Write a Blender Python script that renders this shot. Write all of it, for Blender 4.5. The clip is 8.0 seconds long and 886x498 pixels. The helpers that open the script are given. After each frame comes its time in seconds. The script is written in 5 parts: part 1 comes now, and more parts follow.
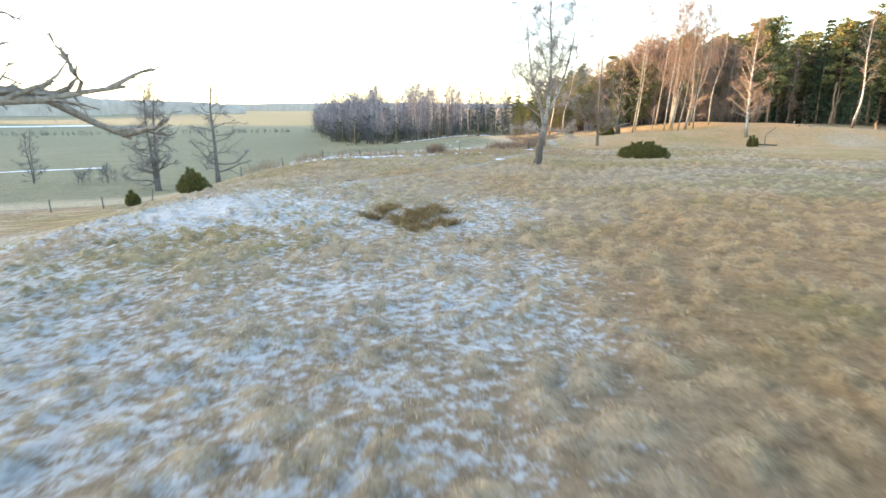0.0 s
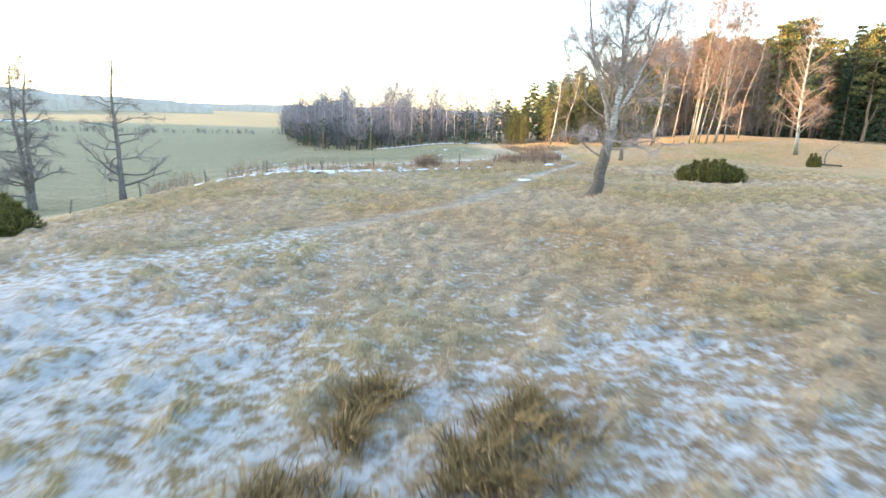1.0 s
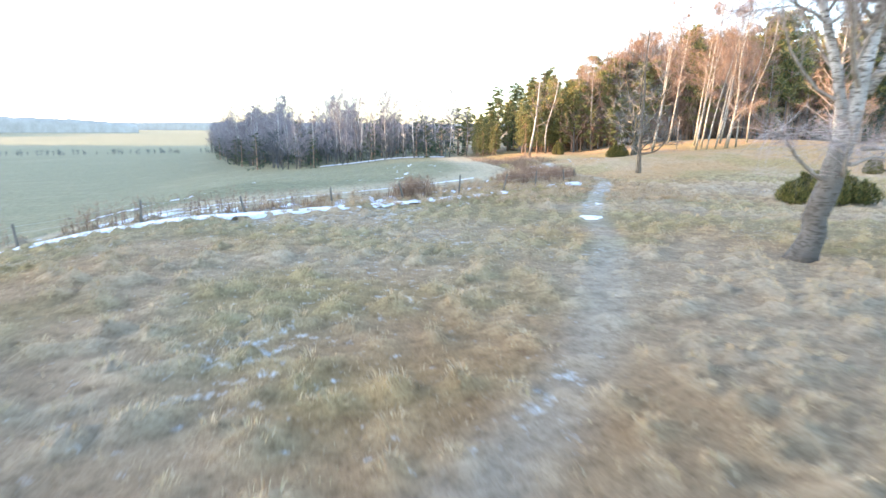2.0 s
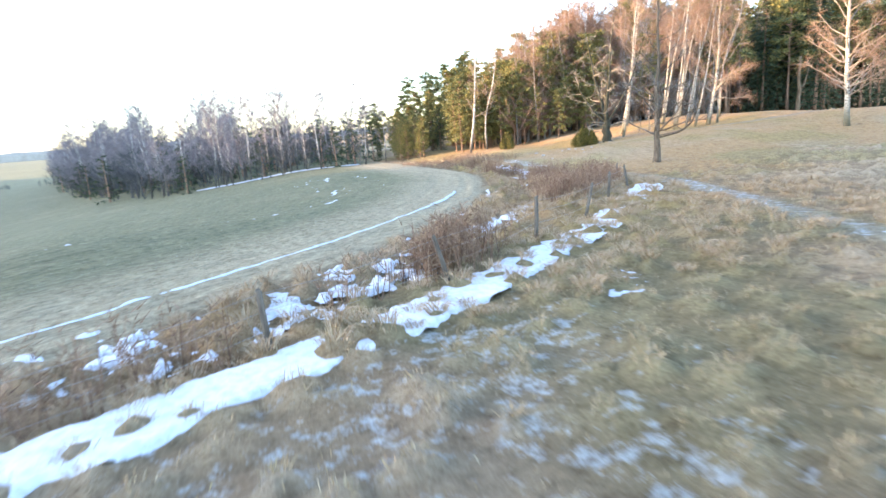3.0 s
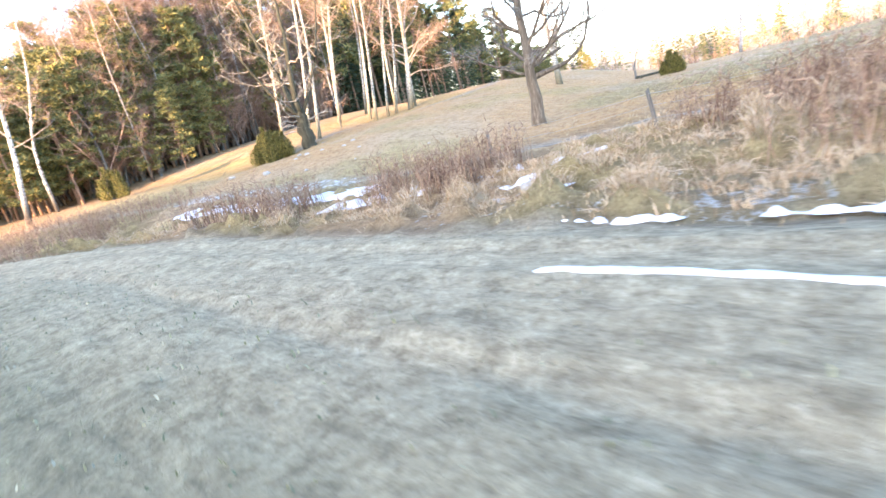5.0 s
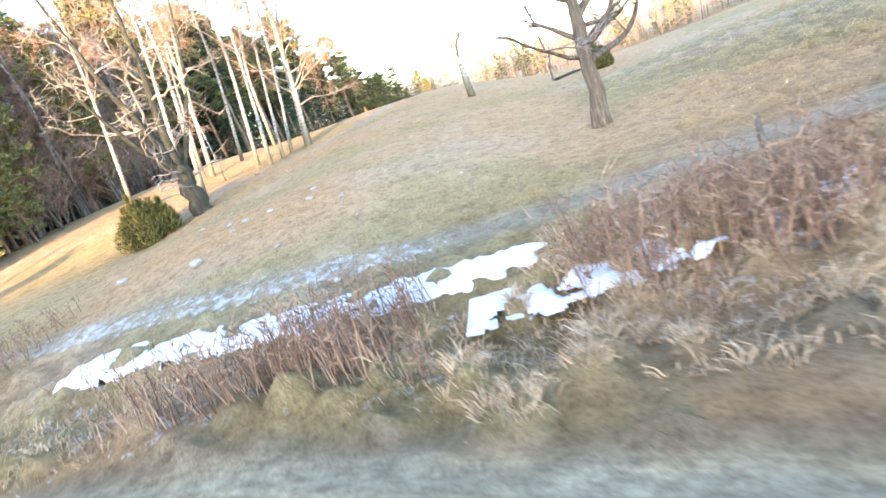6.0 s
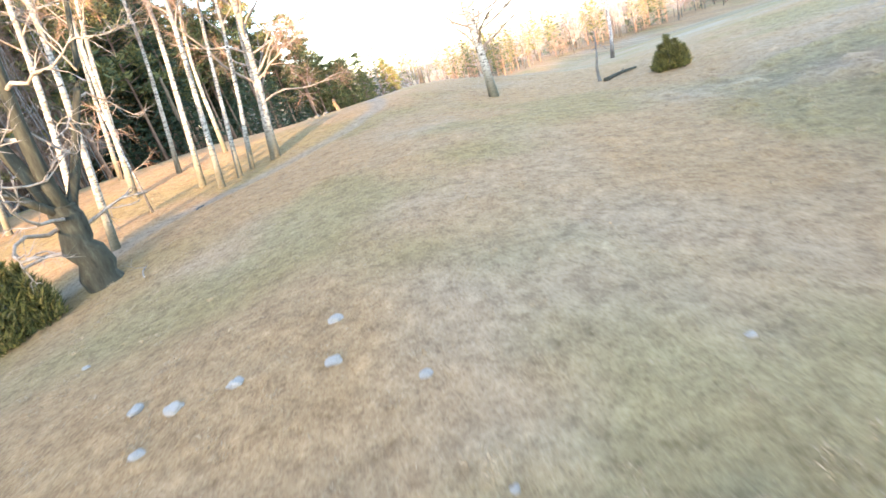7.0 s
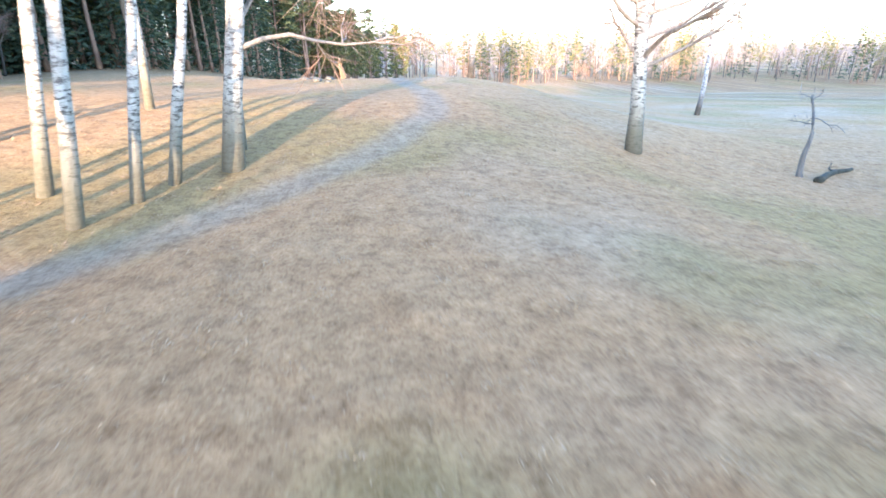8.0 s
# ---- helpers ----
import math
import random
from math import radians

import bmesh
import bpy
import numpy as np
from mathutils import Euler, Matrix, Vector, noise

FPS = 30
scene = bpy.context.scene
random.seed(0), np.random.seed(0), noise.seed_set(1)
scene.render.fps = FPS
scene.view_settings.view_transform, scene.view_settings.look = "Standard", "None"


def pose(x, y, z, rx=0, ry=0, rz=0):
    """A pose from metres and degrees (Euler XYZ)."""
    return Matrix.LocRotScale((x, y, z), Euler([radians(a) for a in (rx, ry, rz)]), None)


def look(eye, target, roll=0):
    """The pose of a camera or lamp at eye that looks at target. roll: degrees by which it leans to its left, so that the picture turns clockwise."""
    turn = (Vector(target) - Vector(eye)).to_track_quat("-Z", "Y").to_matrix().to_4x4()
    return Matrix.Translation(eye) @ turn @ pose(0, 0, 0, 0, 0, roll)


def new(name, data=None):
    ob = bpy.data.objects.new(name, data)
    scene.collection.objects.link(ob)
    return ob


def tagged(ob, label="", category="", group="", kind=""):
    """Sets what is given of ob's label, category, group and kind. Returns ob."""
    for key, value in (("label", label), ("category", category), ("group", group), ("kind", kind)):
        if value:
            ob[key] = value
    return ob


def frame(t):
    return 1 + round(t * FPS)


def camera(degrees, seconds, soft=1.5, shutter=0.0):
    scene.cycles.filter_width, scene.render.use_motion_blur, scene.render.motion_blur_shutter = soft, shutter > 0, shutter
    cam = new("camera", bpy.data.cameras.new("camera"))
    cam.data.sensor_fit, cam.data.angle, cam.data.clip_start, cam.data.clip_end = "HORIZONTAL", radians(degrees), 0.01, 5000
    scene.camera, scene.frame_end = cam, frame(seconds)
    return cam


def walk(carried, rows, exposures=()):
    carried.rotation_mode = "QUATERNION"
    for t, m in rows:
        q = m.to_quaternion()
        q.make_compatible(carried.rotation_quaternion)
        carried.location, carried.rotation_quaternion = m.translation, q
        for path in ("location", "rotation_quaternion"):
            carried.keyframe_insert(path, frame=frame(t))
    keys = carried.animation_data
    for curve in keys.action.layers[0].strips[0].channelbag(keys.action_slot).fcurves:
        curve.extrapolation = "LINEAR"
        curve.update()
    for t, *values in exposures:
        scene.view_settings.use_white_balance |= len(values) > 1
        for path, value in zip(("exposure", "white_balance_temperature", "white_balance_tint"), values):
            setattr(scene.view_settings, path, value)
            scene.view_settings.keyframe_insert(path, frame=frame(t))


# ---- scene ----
cam = camera(79.0, 8.0, soft=1.5, shutter=0.16)
PATH = [
    (0, (-0.337, 1.967, 3.893), (-0.303, 3.905, 3.399), -0.2),
    (0.5, (-0.994, 8.418, 3.664), (-0.938, 10.358, 3.182), 0.4),
    (1, (-1.468, 14.675, 3.453), (-1.327, 16.614, 2.982), 1.5),
    (1.5, (-2.036, 20.605, 3.324), (-1.829, 22.541, 2.865), 2.9),
    (1.7, (-2.312, 22.989, 3.219), (-2.054, 24.922, 2.774), 2.1),
    (2.8, (-3.506, 37.784, 2.686), (-2.912, 39.651, 2.283), -4.8),
    (3, (-3.505, 40.428, 2.624), (-2.789, 42.246, 2.199), -4.4),
    (3.5, (-2.516, 46.907, 2.272), (-1.472, 48.552, 1.821), -5.5),
    (4, (-1.088, 52.391, 1.835), (0.287, 53.757, 1.341), -8.4),
    (4.5, (0.163, 56.65, 1.396), (1.802, 57.686, 0.905), -11.7),
    (5, (1.985, 60.433, 1.337), (3.781, 61.156, 0.836), -13.5),
    (5.2, (2.768, 61.699, 1.382), (4.6, 62.303, 0.854), -14.9),
    (6.3, (8.403, 67.332, 2.418), (10.317, 67.372, 1.84), -22.1),
    (6.5, (9.853, 67.768, 2.58), (11.76, 67.772, 1.977), -22.6),
    (7, (13.726, 68.289, 3.014), (15.619, 68.273, 2.37), -17.9),
    (7.5, (18.411, 69.147, 3.322), (20.296, 69.112, 2.656), -8.1),
    (8, (23.547, 70.152, 3.466), (25.401, 69.946, 2.744), -0.4),
]
walk(cam, [(t, look(eye, target, roll)) for t, eye, target, roll in PATH],
     exposures=[(0.0, 2.85, 7100, 14), (1.0, 3.05, 6900, 14), (1.5, 3.16, 6400, 15), (3.0, 3.03, 6200, 15), (3.5, 2.8, 6650, 17), (4.5, 3.4, 6200, 19), (5.0, 3.42, 6150, 19), (6.5, 3.33, 6000, 12), (7.0, 3.2, 6050, 13), (8.0, 3.28, 5200, 14)])

# ---- world and sun ----
SUN_EL, SUN_BEARING = 7.5, -75.0      # degrees; bearing from +y, to the left
world = bpy.data.worlds.new("sky")
scene.world = world
world.use_nodes = True
wn = world.node_tree.nodes
sky = wn.new("ShaderNodeTexSky")
sky.sky_type = "NISHITA"
sky.sun_disc = False
sky.sun_elevation = radians(SUN_EL + 6)
sky.sun_rotation = radians(SUN_BEARING)
sky.air_density, sky.dust_density, sky.ozone_density = 1.0, 0.9, 1.3
wn["Background"].inputs["Strength"].default_value = 0.15
world.node_tree.links.new(sky.outputs[0], wn["Background"].inputs["Color"])

to_sun = Vector((math.sin(radians(SUN_BEARING)) * math.cos(radians(SUN_EL)), math.cos(radians(SUN_BEARING)) * math.cos(radians(SUN_EL)), math.sin(radians(SUN_EL))))
sun = new("sun", bpy.data.lights.new("sun", "SUN"))
sun.data.energy, sun.data.angle, sun.data.color = 2.9, radians(0.5), (1.0, 0.64, 0.34)
sun.matrix_world = look((0, 0, 60), Vector((0, 0, 60)) - to_sun)


# ---- numbers ----
def ss(a, b, x):
    t = np.clip((x - a) / (b - a), 0, 1)
    return t * t * (3 - 2 * t)


_tab = np.random.RandomState(7).rand(256, 256)


def vnoise(x, y, scale=1.0, seed=0):
    """Smooth value noise, 0 to 1, on arrays."""
    u, v = np.asarray(x, float) / scale + 17.3 * seed, np.asarray(y, float) / scale + 9.1 * seed
    i, j = np.floor(u).astype(int), np.floor(v).astype(int)
    a, b = u - i, v - j
    a, b = a * a * (3 - 2 * a), b * b * (3 - 2 * b)
    g = lambda p, q: _tab[p % 256, q % 256]  # noqa: E731
    return (g(i, j) * (1 - a) + g(i + 1, j) * a) * (1 - b) + (g(i, j + 1) * (1 - a) + g(i + 1, j + 1) * a) * b


def fbm(x, y, scale, seed=0, octaves=3):
    out, amp, tot = 0, 1.0, 0
    for k in range(octaves):
        out = out + amp * vnoise(x, y, scale / 2 ** k, seed + k)
        tot += amp
        amp *= 0.5
    return out / tot


class Line:
    """A smooth line on the plan, through a few corners."""

    def __init__(self, corners, steps=6):
        p = [np.array(c, float) for c in corners]
        p = [2 * p[0] - p[1], *p, 2 * p[-1] - p[-2]]
        out = []
        for a, b, c, d in zip(p, p[1:], p[2:], p[3:]):
            for t in np.arange(steps) / steps:
                out.append(0.5 * (2 * b + (c - a) * t + (2 * a - 5 * b + 4 * c - d) * t * t + (3 * b - a - 3 * c + d) * t ** 3))
        self.p = np.array(out + [p[-2]])
        self.d = np.gradient(self.p, axis=0)
        self.d /= np.linalg.norm(self.d, axis=1)[:, None]
        self.s = np.r_[0, np.cumsum(np.linalg.norm(np.diff(self.p, axis=0), axis=1))]

    def side(self, x, y):
        """Signed distance (positive to the left of the line's way) and the way along it."""
        x, y = np.asarray(x, float), np.asarray(y, float)
        flat = np.stack([x.ravel(), y.ravel()], 1)
        best, sign, along = np.full(len(flat), 1e9), np.ones(len(flat)), np.zeros(len(flat))
        lo, hi = self.p.min(0) - 9, self.p.max(0) + 9
        near = ((flat > lo) & (flat < hi)).all(1)
        for some, jump in ((np.flatnonzero(near), 1), (np.flatnonzero(~near), 12)):
            pts, idx = flat[some], np.unique(np.r_[np.arange(0, len(self.p), jump), len(self.p) - 1])
            if not len(some):
                continue
            bb, sg, al = best[some], sign[some], along[some]
            for i, j in zip(idx[:-1], idx[1:]):
                p, e = self.p[i], self.p[j] - self.p[i]
                n = e @ e
                ox, oy = pts[:, 0] - p[0], pts[:, 1] - p[1]
                t = np.clip((ox * e[0] + oy * e[1]) / n, 0, 1)
                ox, oy = ox - t * e[0], oy - t * e[1]
                r = ox * ox + oy * oy
                m = r < bb
                bb[m], sg[m], al[m] = r[m], np.where(e[0] * oy[m] - e[1] * ox[m] >= 0, 1, -1), self.s[i] + t[m] * n ** 0.5
            best[some], sign[some], along[some] = bb, sg, al
        best = np.sqrt(best)
        return (best * sign).reshape(x.shape), along.reshape(x.shape)

    def at(self, s):
        return np.array([np.interp(s, self.s, self.p[:, 0]), np.interp(s, self.s, self.p[:, 1])])


FIELD_EDGE = Line([(-90, 20), (-40, 34.5), (-20, 41.4), (-10, 45), (-6.6, 46.6), (-4.6, 48.2), (-3.1, 49.4), (-1.1, 50.9), (0.9, 52.8), (2.6, 54.6), (4.0, 56.4), (5.2, 58.1), (6.3, 60.2), (7.3, 62.2), (8.6, 64.8), (9.8, 67.4), (10.6, 70.5), (11.2, 80), (11.6, 92)])
FURROW = Line([(-10, 46.3), (-6.4, 48.7), (-4.4, 50.2), (-2.9, 51.4), (-1.5, 52.5), (0.1, 54.1), (1.3, 55.4), (2.5, 56.7), (3.4, 57.8), (4.1, 58.9), (4.9, 60.2), (5.5, 61.5)])
FENCE = Line([(-60, 23), (-30, 35.7), (-16, 41.2), (-6.4, 45.0), (-4.0, 46.0), (-1.3, 47.25), (1.2, 48.8), (3.8, 50.5), (7.3, 53.5), (9.3, 55.2), (11.2, 58.6), (12.2, 63.2), (12.1, 66), (12.65, 69.5), (13.3, 74), (13.6, 82), (13.7, 88)])
TRACK = Line([(-7, 24), (-4.6, 26.5), (-2.6, 29.2), (-0.6, 31.5), (1.4, 34.9), (3.4, 38.8), (5.0, 43.0), (7.2, 47.3), (9.4, 51.1), (11.8, 55.8), (13.4, 60.5), (14.1, 66.5), (14.6, 70), (15.0, 72.5), (15.4, 76), (15.8, 82)])
PATH_UP = Line([(22, 76.6), (24.4, 76), (26.4, 75.3), (27.8, 74.5), (29.2, 73.2), (30.5, 72.2), (31.9, 71.2), (33.4, 70.2), (35.1, 69.5), (38.5, 68.8), (52, 69.6), (70, 70)])


def ground_form(x, y):
    """The broad lie of the land."""
    x, y = np.asarray(x, float), np.asarray(y, float)
    z = 1.05 - 0.013 * np.clip(y, 0, 70)
    z = z - 3.0 * ss(-7, -24, x)
    f = np.maximum(0.14 + 0.1 * (x - 4), -2.9)
    k = ss(58, 68, y) * ss(10, -2, x)
    z = z * (1 - k) + f * k
    z = z - 0.9 * ss(60, 120, y) * ss(20, -10, x)
    start = 61.5 - 0.27 * (np.clip(x, 13, 60) - 18)
    rise = 0.95 * ss(13, 19.5, x) + 0.35 * ss(20, 31, x) + 0.8 * ss(29, 40, x) + 0.3 * ss(74, 80, y) * ss(26, 31, x)
    z = z + rise * ss(0, 1, (y - start) / (9.5 + 4.5 * ss(26, 34, x)))
    z = z - 0.25 * np.exp(-((x - 11) ** 2 / 60 + (y - 64.5) ** 2 / 30))
    z = z - 0.3 * ss(34, 46, x) * ss(55, 65, y)
    z = z - 0.3 * np.exp(-((x - 36) ** 2 + (y - 62.5) ** 2) / 12)
    z = z - 0.36 * ss(73, 77.2, y) * ss(27.5, 23, x) * ss(14, 19, x)
    z = z - 0.34 * np.exp(-((x - 20.8) ** 2 / 20 + (y - 74) ** 2 / 14))
    begin = 40 + 9 * ss(58, 68, y)
    z = z - 0.075 * np.clip(x - begin, 0, 60) * ss(90, 78, y)
    z = z - 0.34 * np.exp(-((x - 16.5) ** 2 + (y - 46) ** 2) / 30)
    return z - 0.05 * np.clip(y - 82, 0, 25) * ss(28, 40, x)


def tussocks(x, y, cell=0.5, seed=5):
    """Rounded grass hummocks, one to a jittered cell."""
    rnd_ = np.random.RandomState(seed)
    jx, jy, hh, ww = (rnd_.rand(64, 64) for _ in range(4))
    u, v = x / cell, y / cell
    i, j = np.floor(u).astype(int), np.floor(v).astype(int)
    out = np.zeros_like(u)
    for a in (-1, 0, 1):
        for b in (-1, 0, 1):
            p, q = (i + a) % 64, (j + b) % 64
            r2 = (u - i - a - jx[p, q]) ** 2 + (v - j - b - jy[p, q]) ** 2
            out = np.maximum(out, np.maximum(hh[p, q] - 0.25, 0) / 0.75 * np.exp(-(r2 / (0.05 + 0.11 * ww[p, q])) ** 1.3))
    return out


def land(x, y):
    """The whole ground: height, and masks of field, frost, moss and damp bank."""
    x, y = np.asarray(x, float), np.asarray(y, float)
    edge, _ = FIELD_EDGE.side(x, y)
    fence, _ = FENCE.side(x, y)
    track, _ = TRACK.side(x, y)
    up, _ = PATH_UP.side(x, y)
    near = ss(-24, -13, x) * ss(42, 36, x) * ss(-6, 0, y) * ss(90, 80, y)
    field = ss(-0.25, 0.25, edge + 0.5 * (fbm(x, y, 0.9, 3) - 0.5))
    bank = ss(-0.1, 0.8, fence) * (1 - field)
    z = ground_form(x, y)
    tuft = tussocks(x, y)
    lump = tuft * 0.22 + (fbm(x, y, 3.2, 5) - 0.5) * 0.2 + (fbm(x, y, 0.4, 8, 2) - 0.5) * 0.07
    hill = np.maximum(ss(13, 18, x) * ss(58, 64, y), ss(24, 34, x) * ss(30, 50, y))
    rough = (1 - 0.88 * field) * (1 - 0.72 * hill) * (1 + 0.5 * bank) * (1 - 0.6 * ss(1.0, 0.3, np.abs(track))) * (1 - 0.7 * ss(1.2, 0.3, np.abs(up)))
    low = z - 0.03 * near * (1 + bank)
    z = z + lump * rough * near
    ruts = np.exp(-((np.abs(edge - 0.9) - 0.0) / 0.16) ** 2) + np.exp(-((edge - 2.5) / 0.16) ** 2)
    z = z - 0.05 * ruts * near - 0.10 * np.exp(-((edge + 0.1) / 0.45) ** 2) * near - 0.25 * np.exp(-((edge + 1.6) / 0.7) ** 2) * near * ss(-14, -4, x)
    z = z + 0.016 * np.sin(edge * 2 * math.pi / 0.42) * field * near + 0.05 * (fbm(x, y, 0.5, 71, 2) - 0.5) * field * near
    z = z - 0.04 * (np.exp(-((edge - 6.2) / 0.18) ** 2) + np.exp(-((edge - 7.9) / 0.18) ** 2)) * near
    z = z - 0.06 * ss(0.9, 0.2, np.abs(up)) * near
    frost = 0.3 + 0.42 * fbm(x, y, 3.0, 11, 3) + 0.15 * ss(8, -12, x + 0.1 * y) * ss(34, 8, y) - 0.30 * ss(-1, 9, x - 0.1 * y) * ss(40, 8, y)
    frost = frost + 0.07 * np.exp(-((x + 3) ** 2 / 20 + (y - 41) ** 2 / 20)) - 0.16 * ss(14, 40, y) * (1 - bank) - 0.06 * bank - 0.5 * hill + 0.05 * ss(30, 12, y)
    frost = frost - 0.3 * ss(33, 43, x) * ss(40, 50, y) + 0.05 * ss(32, 24, y) * ss(5, -1, x) * (1 - hill) + 0.12 * np.exp(-((x + 0.6) ** 2 / 6 + (y - 17) ** 2 / 9))
    frost = frost + 0.25 * ss(120, 240, np.hypot(x, y)) * ss(0, 60, y) - 0.38 * field + field * 0.2 * (vnoise(edge, y * 0.12, 0.5, 91) - 0.5) - 0.2 * field * ss(-12, -30, x) + 0.24 * ss(0.75, 0.25, np.abs(track)) * (ss(42, 45, y) * ss(58, 54, y) + ss(65.3, 67.5, y)) + 0.1 * ss(0.6, 0.2, np.abs(track)) * ss(65.5, 67.5, y) + 0.08 * ss(14, 5, y) * ss(4, -1, x) - 0.16 * np.exp(-((x + 4) ** 2 + (y - 13.5) ** 2) / 16) + 0.30 * ss(0.45, 0.1, np.abs(up)) * ss(24, 27, x) + 0.06 * ss(0.8, 0.3, np.abs(track)) * ss(40, 36, y) + 0.32 * np.exp(-((x + 9) ** 2 + (y - 20) ** 2) / 12)
    frost = frost + 0.08 * ss(-3.6, -1.4, fence) * ss(0.3, -0.6, fence) * ss(36, 40, y) * ss(58, 52, y) + 0.035 * ss(34, 39, y) * ss(50, 46, y) * ss(5, 0, x) * (1 - bank) - 0.03 * ss(24, 14, y) - 0.10 * ss(1.5, 4, x) * ss(24, 14, y)
    # Russet grass; the hilltop terms also put the sun's golden light into the colour.
    russet = fbm(x, y, 4.0, 61, 3) + 0.50 * ss(0.3, 4, x) * ss(32, 12, y) + 0.42 * np.exp(-((x - 36) ** 2 + (y - 78) ** 2) / 110) + 0.27 * hill + 0.04 * ss(22, 31, x) * hill + 0.12 * ss(26, 30, x) * ss(73, 77, y) + 0.12 * ss(24, 34, y) * (1 - hill) - 0.12 * ss(34, 39, y) * ss(50, 46, y) * ss(5, -1, x)
    moss = fbm(x, y, 3.2, 21, 3) - 0.03 * hill - 0.1 * ss(20, 27, x) * hill + 0.13 * ss(30, 38, y) * ss(-2, 2, x) + 0.14 * ss(2, -6, x) * ss(26, 16, y) + 0.21 * ss(36, 42, y) * ss(6, 0, x) * (1 - bank)
    moss = moss * (1 - field) + field * (0.3 + 0.5 * ss(2.0, 5.5, edge) + 0.25 * (fbm(x, y, 2.5, 23) - 0.5))
    return z, field, frost, moss, bank, edge, hill, np.minimum(1.7 * np.abs(up), np.abs(track) + 0.25), lump * rough * near, tuft * (1 - hill) + 0.42 * hill, low, russet


GRID = {}


def height(x, y):
    """The ground's height as it was built."""
    i, j = np.searchsorted(GRID["x"], x) - 1, np.searchsorted(GRID["y"], y) - 1
    a, b = (x - GRID["x"][i]) / (GRID["x"][i + 1] - GRID["x"][i]), (y - GRID["y"][j]) / (GRID["y"][j + 1] - GRID["y"][j])
    z = GRID["z"]
    return float((z[i, j] * (1 - a) + z[i + 1, j] * a) * (1 - b) + (z[i, j + 1] * (1 - a) + z[i + 1, j + 1] * a) * b)


# ---- materials ----
def material(name, rough=0.85, metal=0.0):
    m = bpy.data.materials.new(name)
    m.use_nodes = True
    b = m.node_tree.nodes["Principled BSDF"]
    b.inputs["Roughness"].default_value, b.inputs["Metallic"].default_value = rough, metal
    b.inputs["Specular IOR Level"].default_value = 0.25
    return m, m.node_tree.nodes, m.node_tree.links, b


def noise_node(nodes, links, scale, detail=4.0, rough=0.6, coords=None, stretch=None):
    t = nodes.new("ShaderNodeTexNoise")
    t.inputs["Scale"].default_value, t.inputs["Detail"].default_value, t.inputs["Roughness"].default_value = scale, detail, rough
    if coords is not None:
        if stretch:
            mp = nodes.new("ShaderNodeMapping")
            mp.inputs["Scale"].default_value = stretch
            links.new(coords, mp.inputs["Vector"])
            links.new(mp.outputs[0], t.inputs["Vector"])
        else:
            links.new(coords, t.inputs["Vector"])
    return t


def ramp(nodes, links, fac, stops):
    r = nodes.new("ShaderNodeValToRGB")
    e = r.color_ramp.elements
    e[0].position, e[0].color = stops[0][0], (*stops[0][1], 1)
    e[1].position, e[1].color = stops[-1][0], (*stops[-1][1], 1)
    for p, c in stops[1:-1]:
        e.new(p).color = (*c, 1)
    links.new(fac, r.inputs["Fac"])
    return r.outputs["Color"]


def mix(nodes, links, fac, a, b, kind="MIX"):
    m = nodes.new("ShaderNodeMix")
    m.data_type, m.blend_type = "RGBA", kind
    for value, socket in ((fac, m.inputs[0]), (a, m.inputs[6]), (b, m.inputs[7])):
        if isinstance(value, (int, float)):
            socket.default_value = value
        elif isinstance(value, tuple):
            socket.default_value = (*value, 1)
        else:
            links.new(value, socket)
    return m.outputs[2]


def math_node(nodes, links, op, a, b=0.0, clamp=False):
    m = nodes.new("ShaderNodeMath")
    m.operation, m.use_clamp = op, clamp
    for value, socket in ((a, m.inputs[0]), (b, m.inputs[1])):
        if isinstance(value, (int, float)):
            socket.default_value = value
        else:
            links.new(value, socket)
    return m.outputs[0]


def bump(nodes, links, b, fac, strength, distance):
    n = nodes.new("ShaderNodeBump")
    n.inputs["Strength"].default_value, n.inputs["Distance"].default_value = strength, distance
    links.new(fac, n.inputs["Height"])
    links.new(n.outputs[0], b.inputs["Normal"])


def attribute(nodes, name):
    a = nodes.new("ShaderNodeAttribute")
    a.attribute_name = name
    return a.outputs["Fac"]


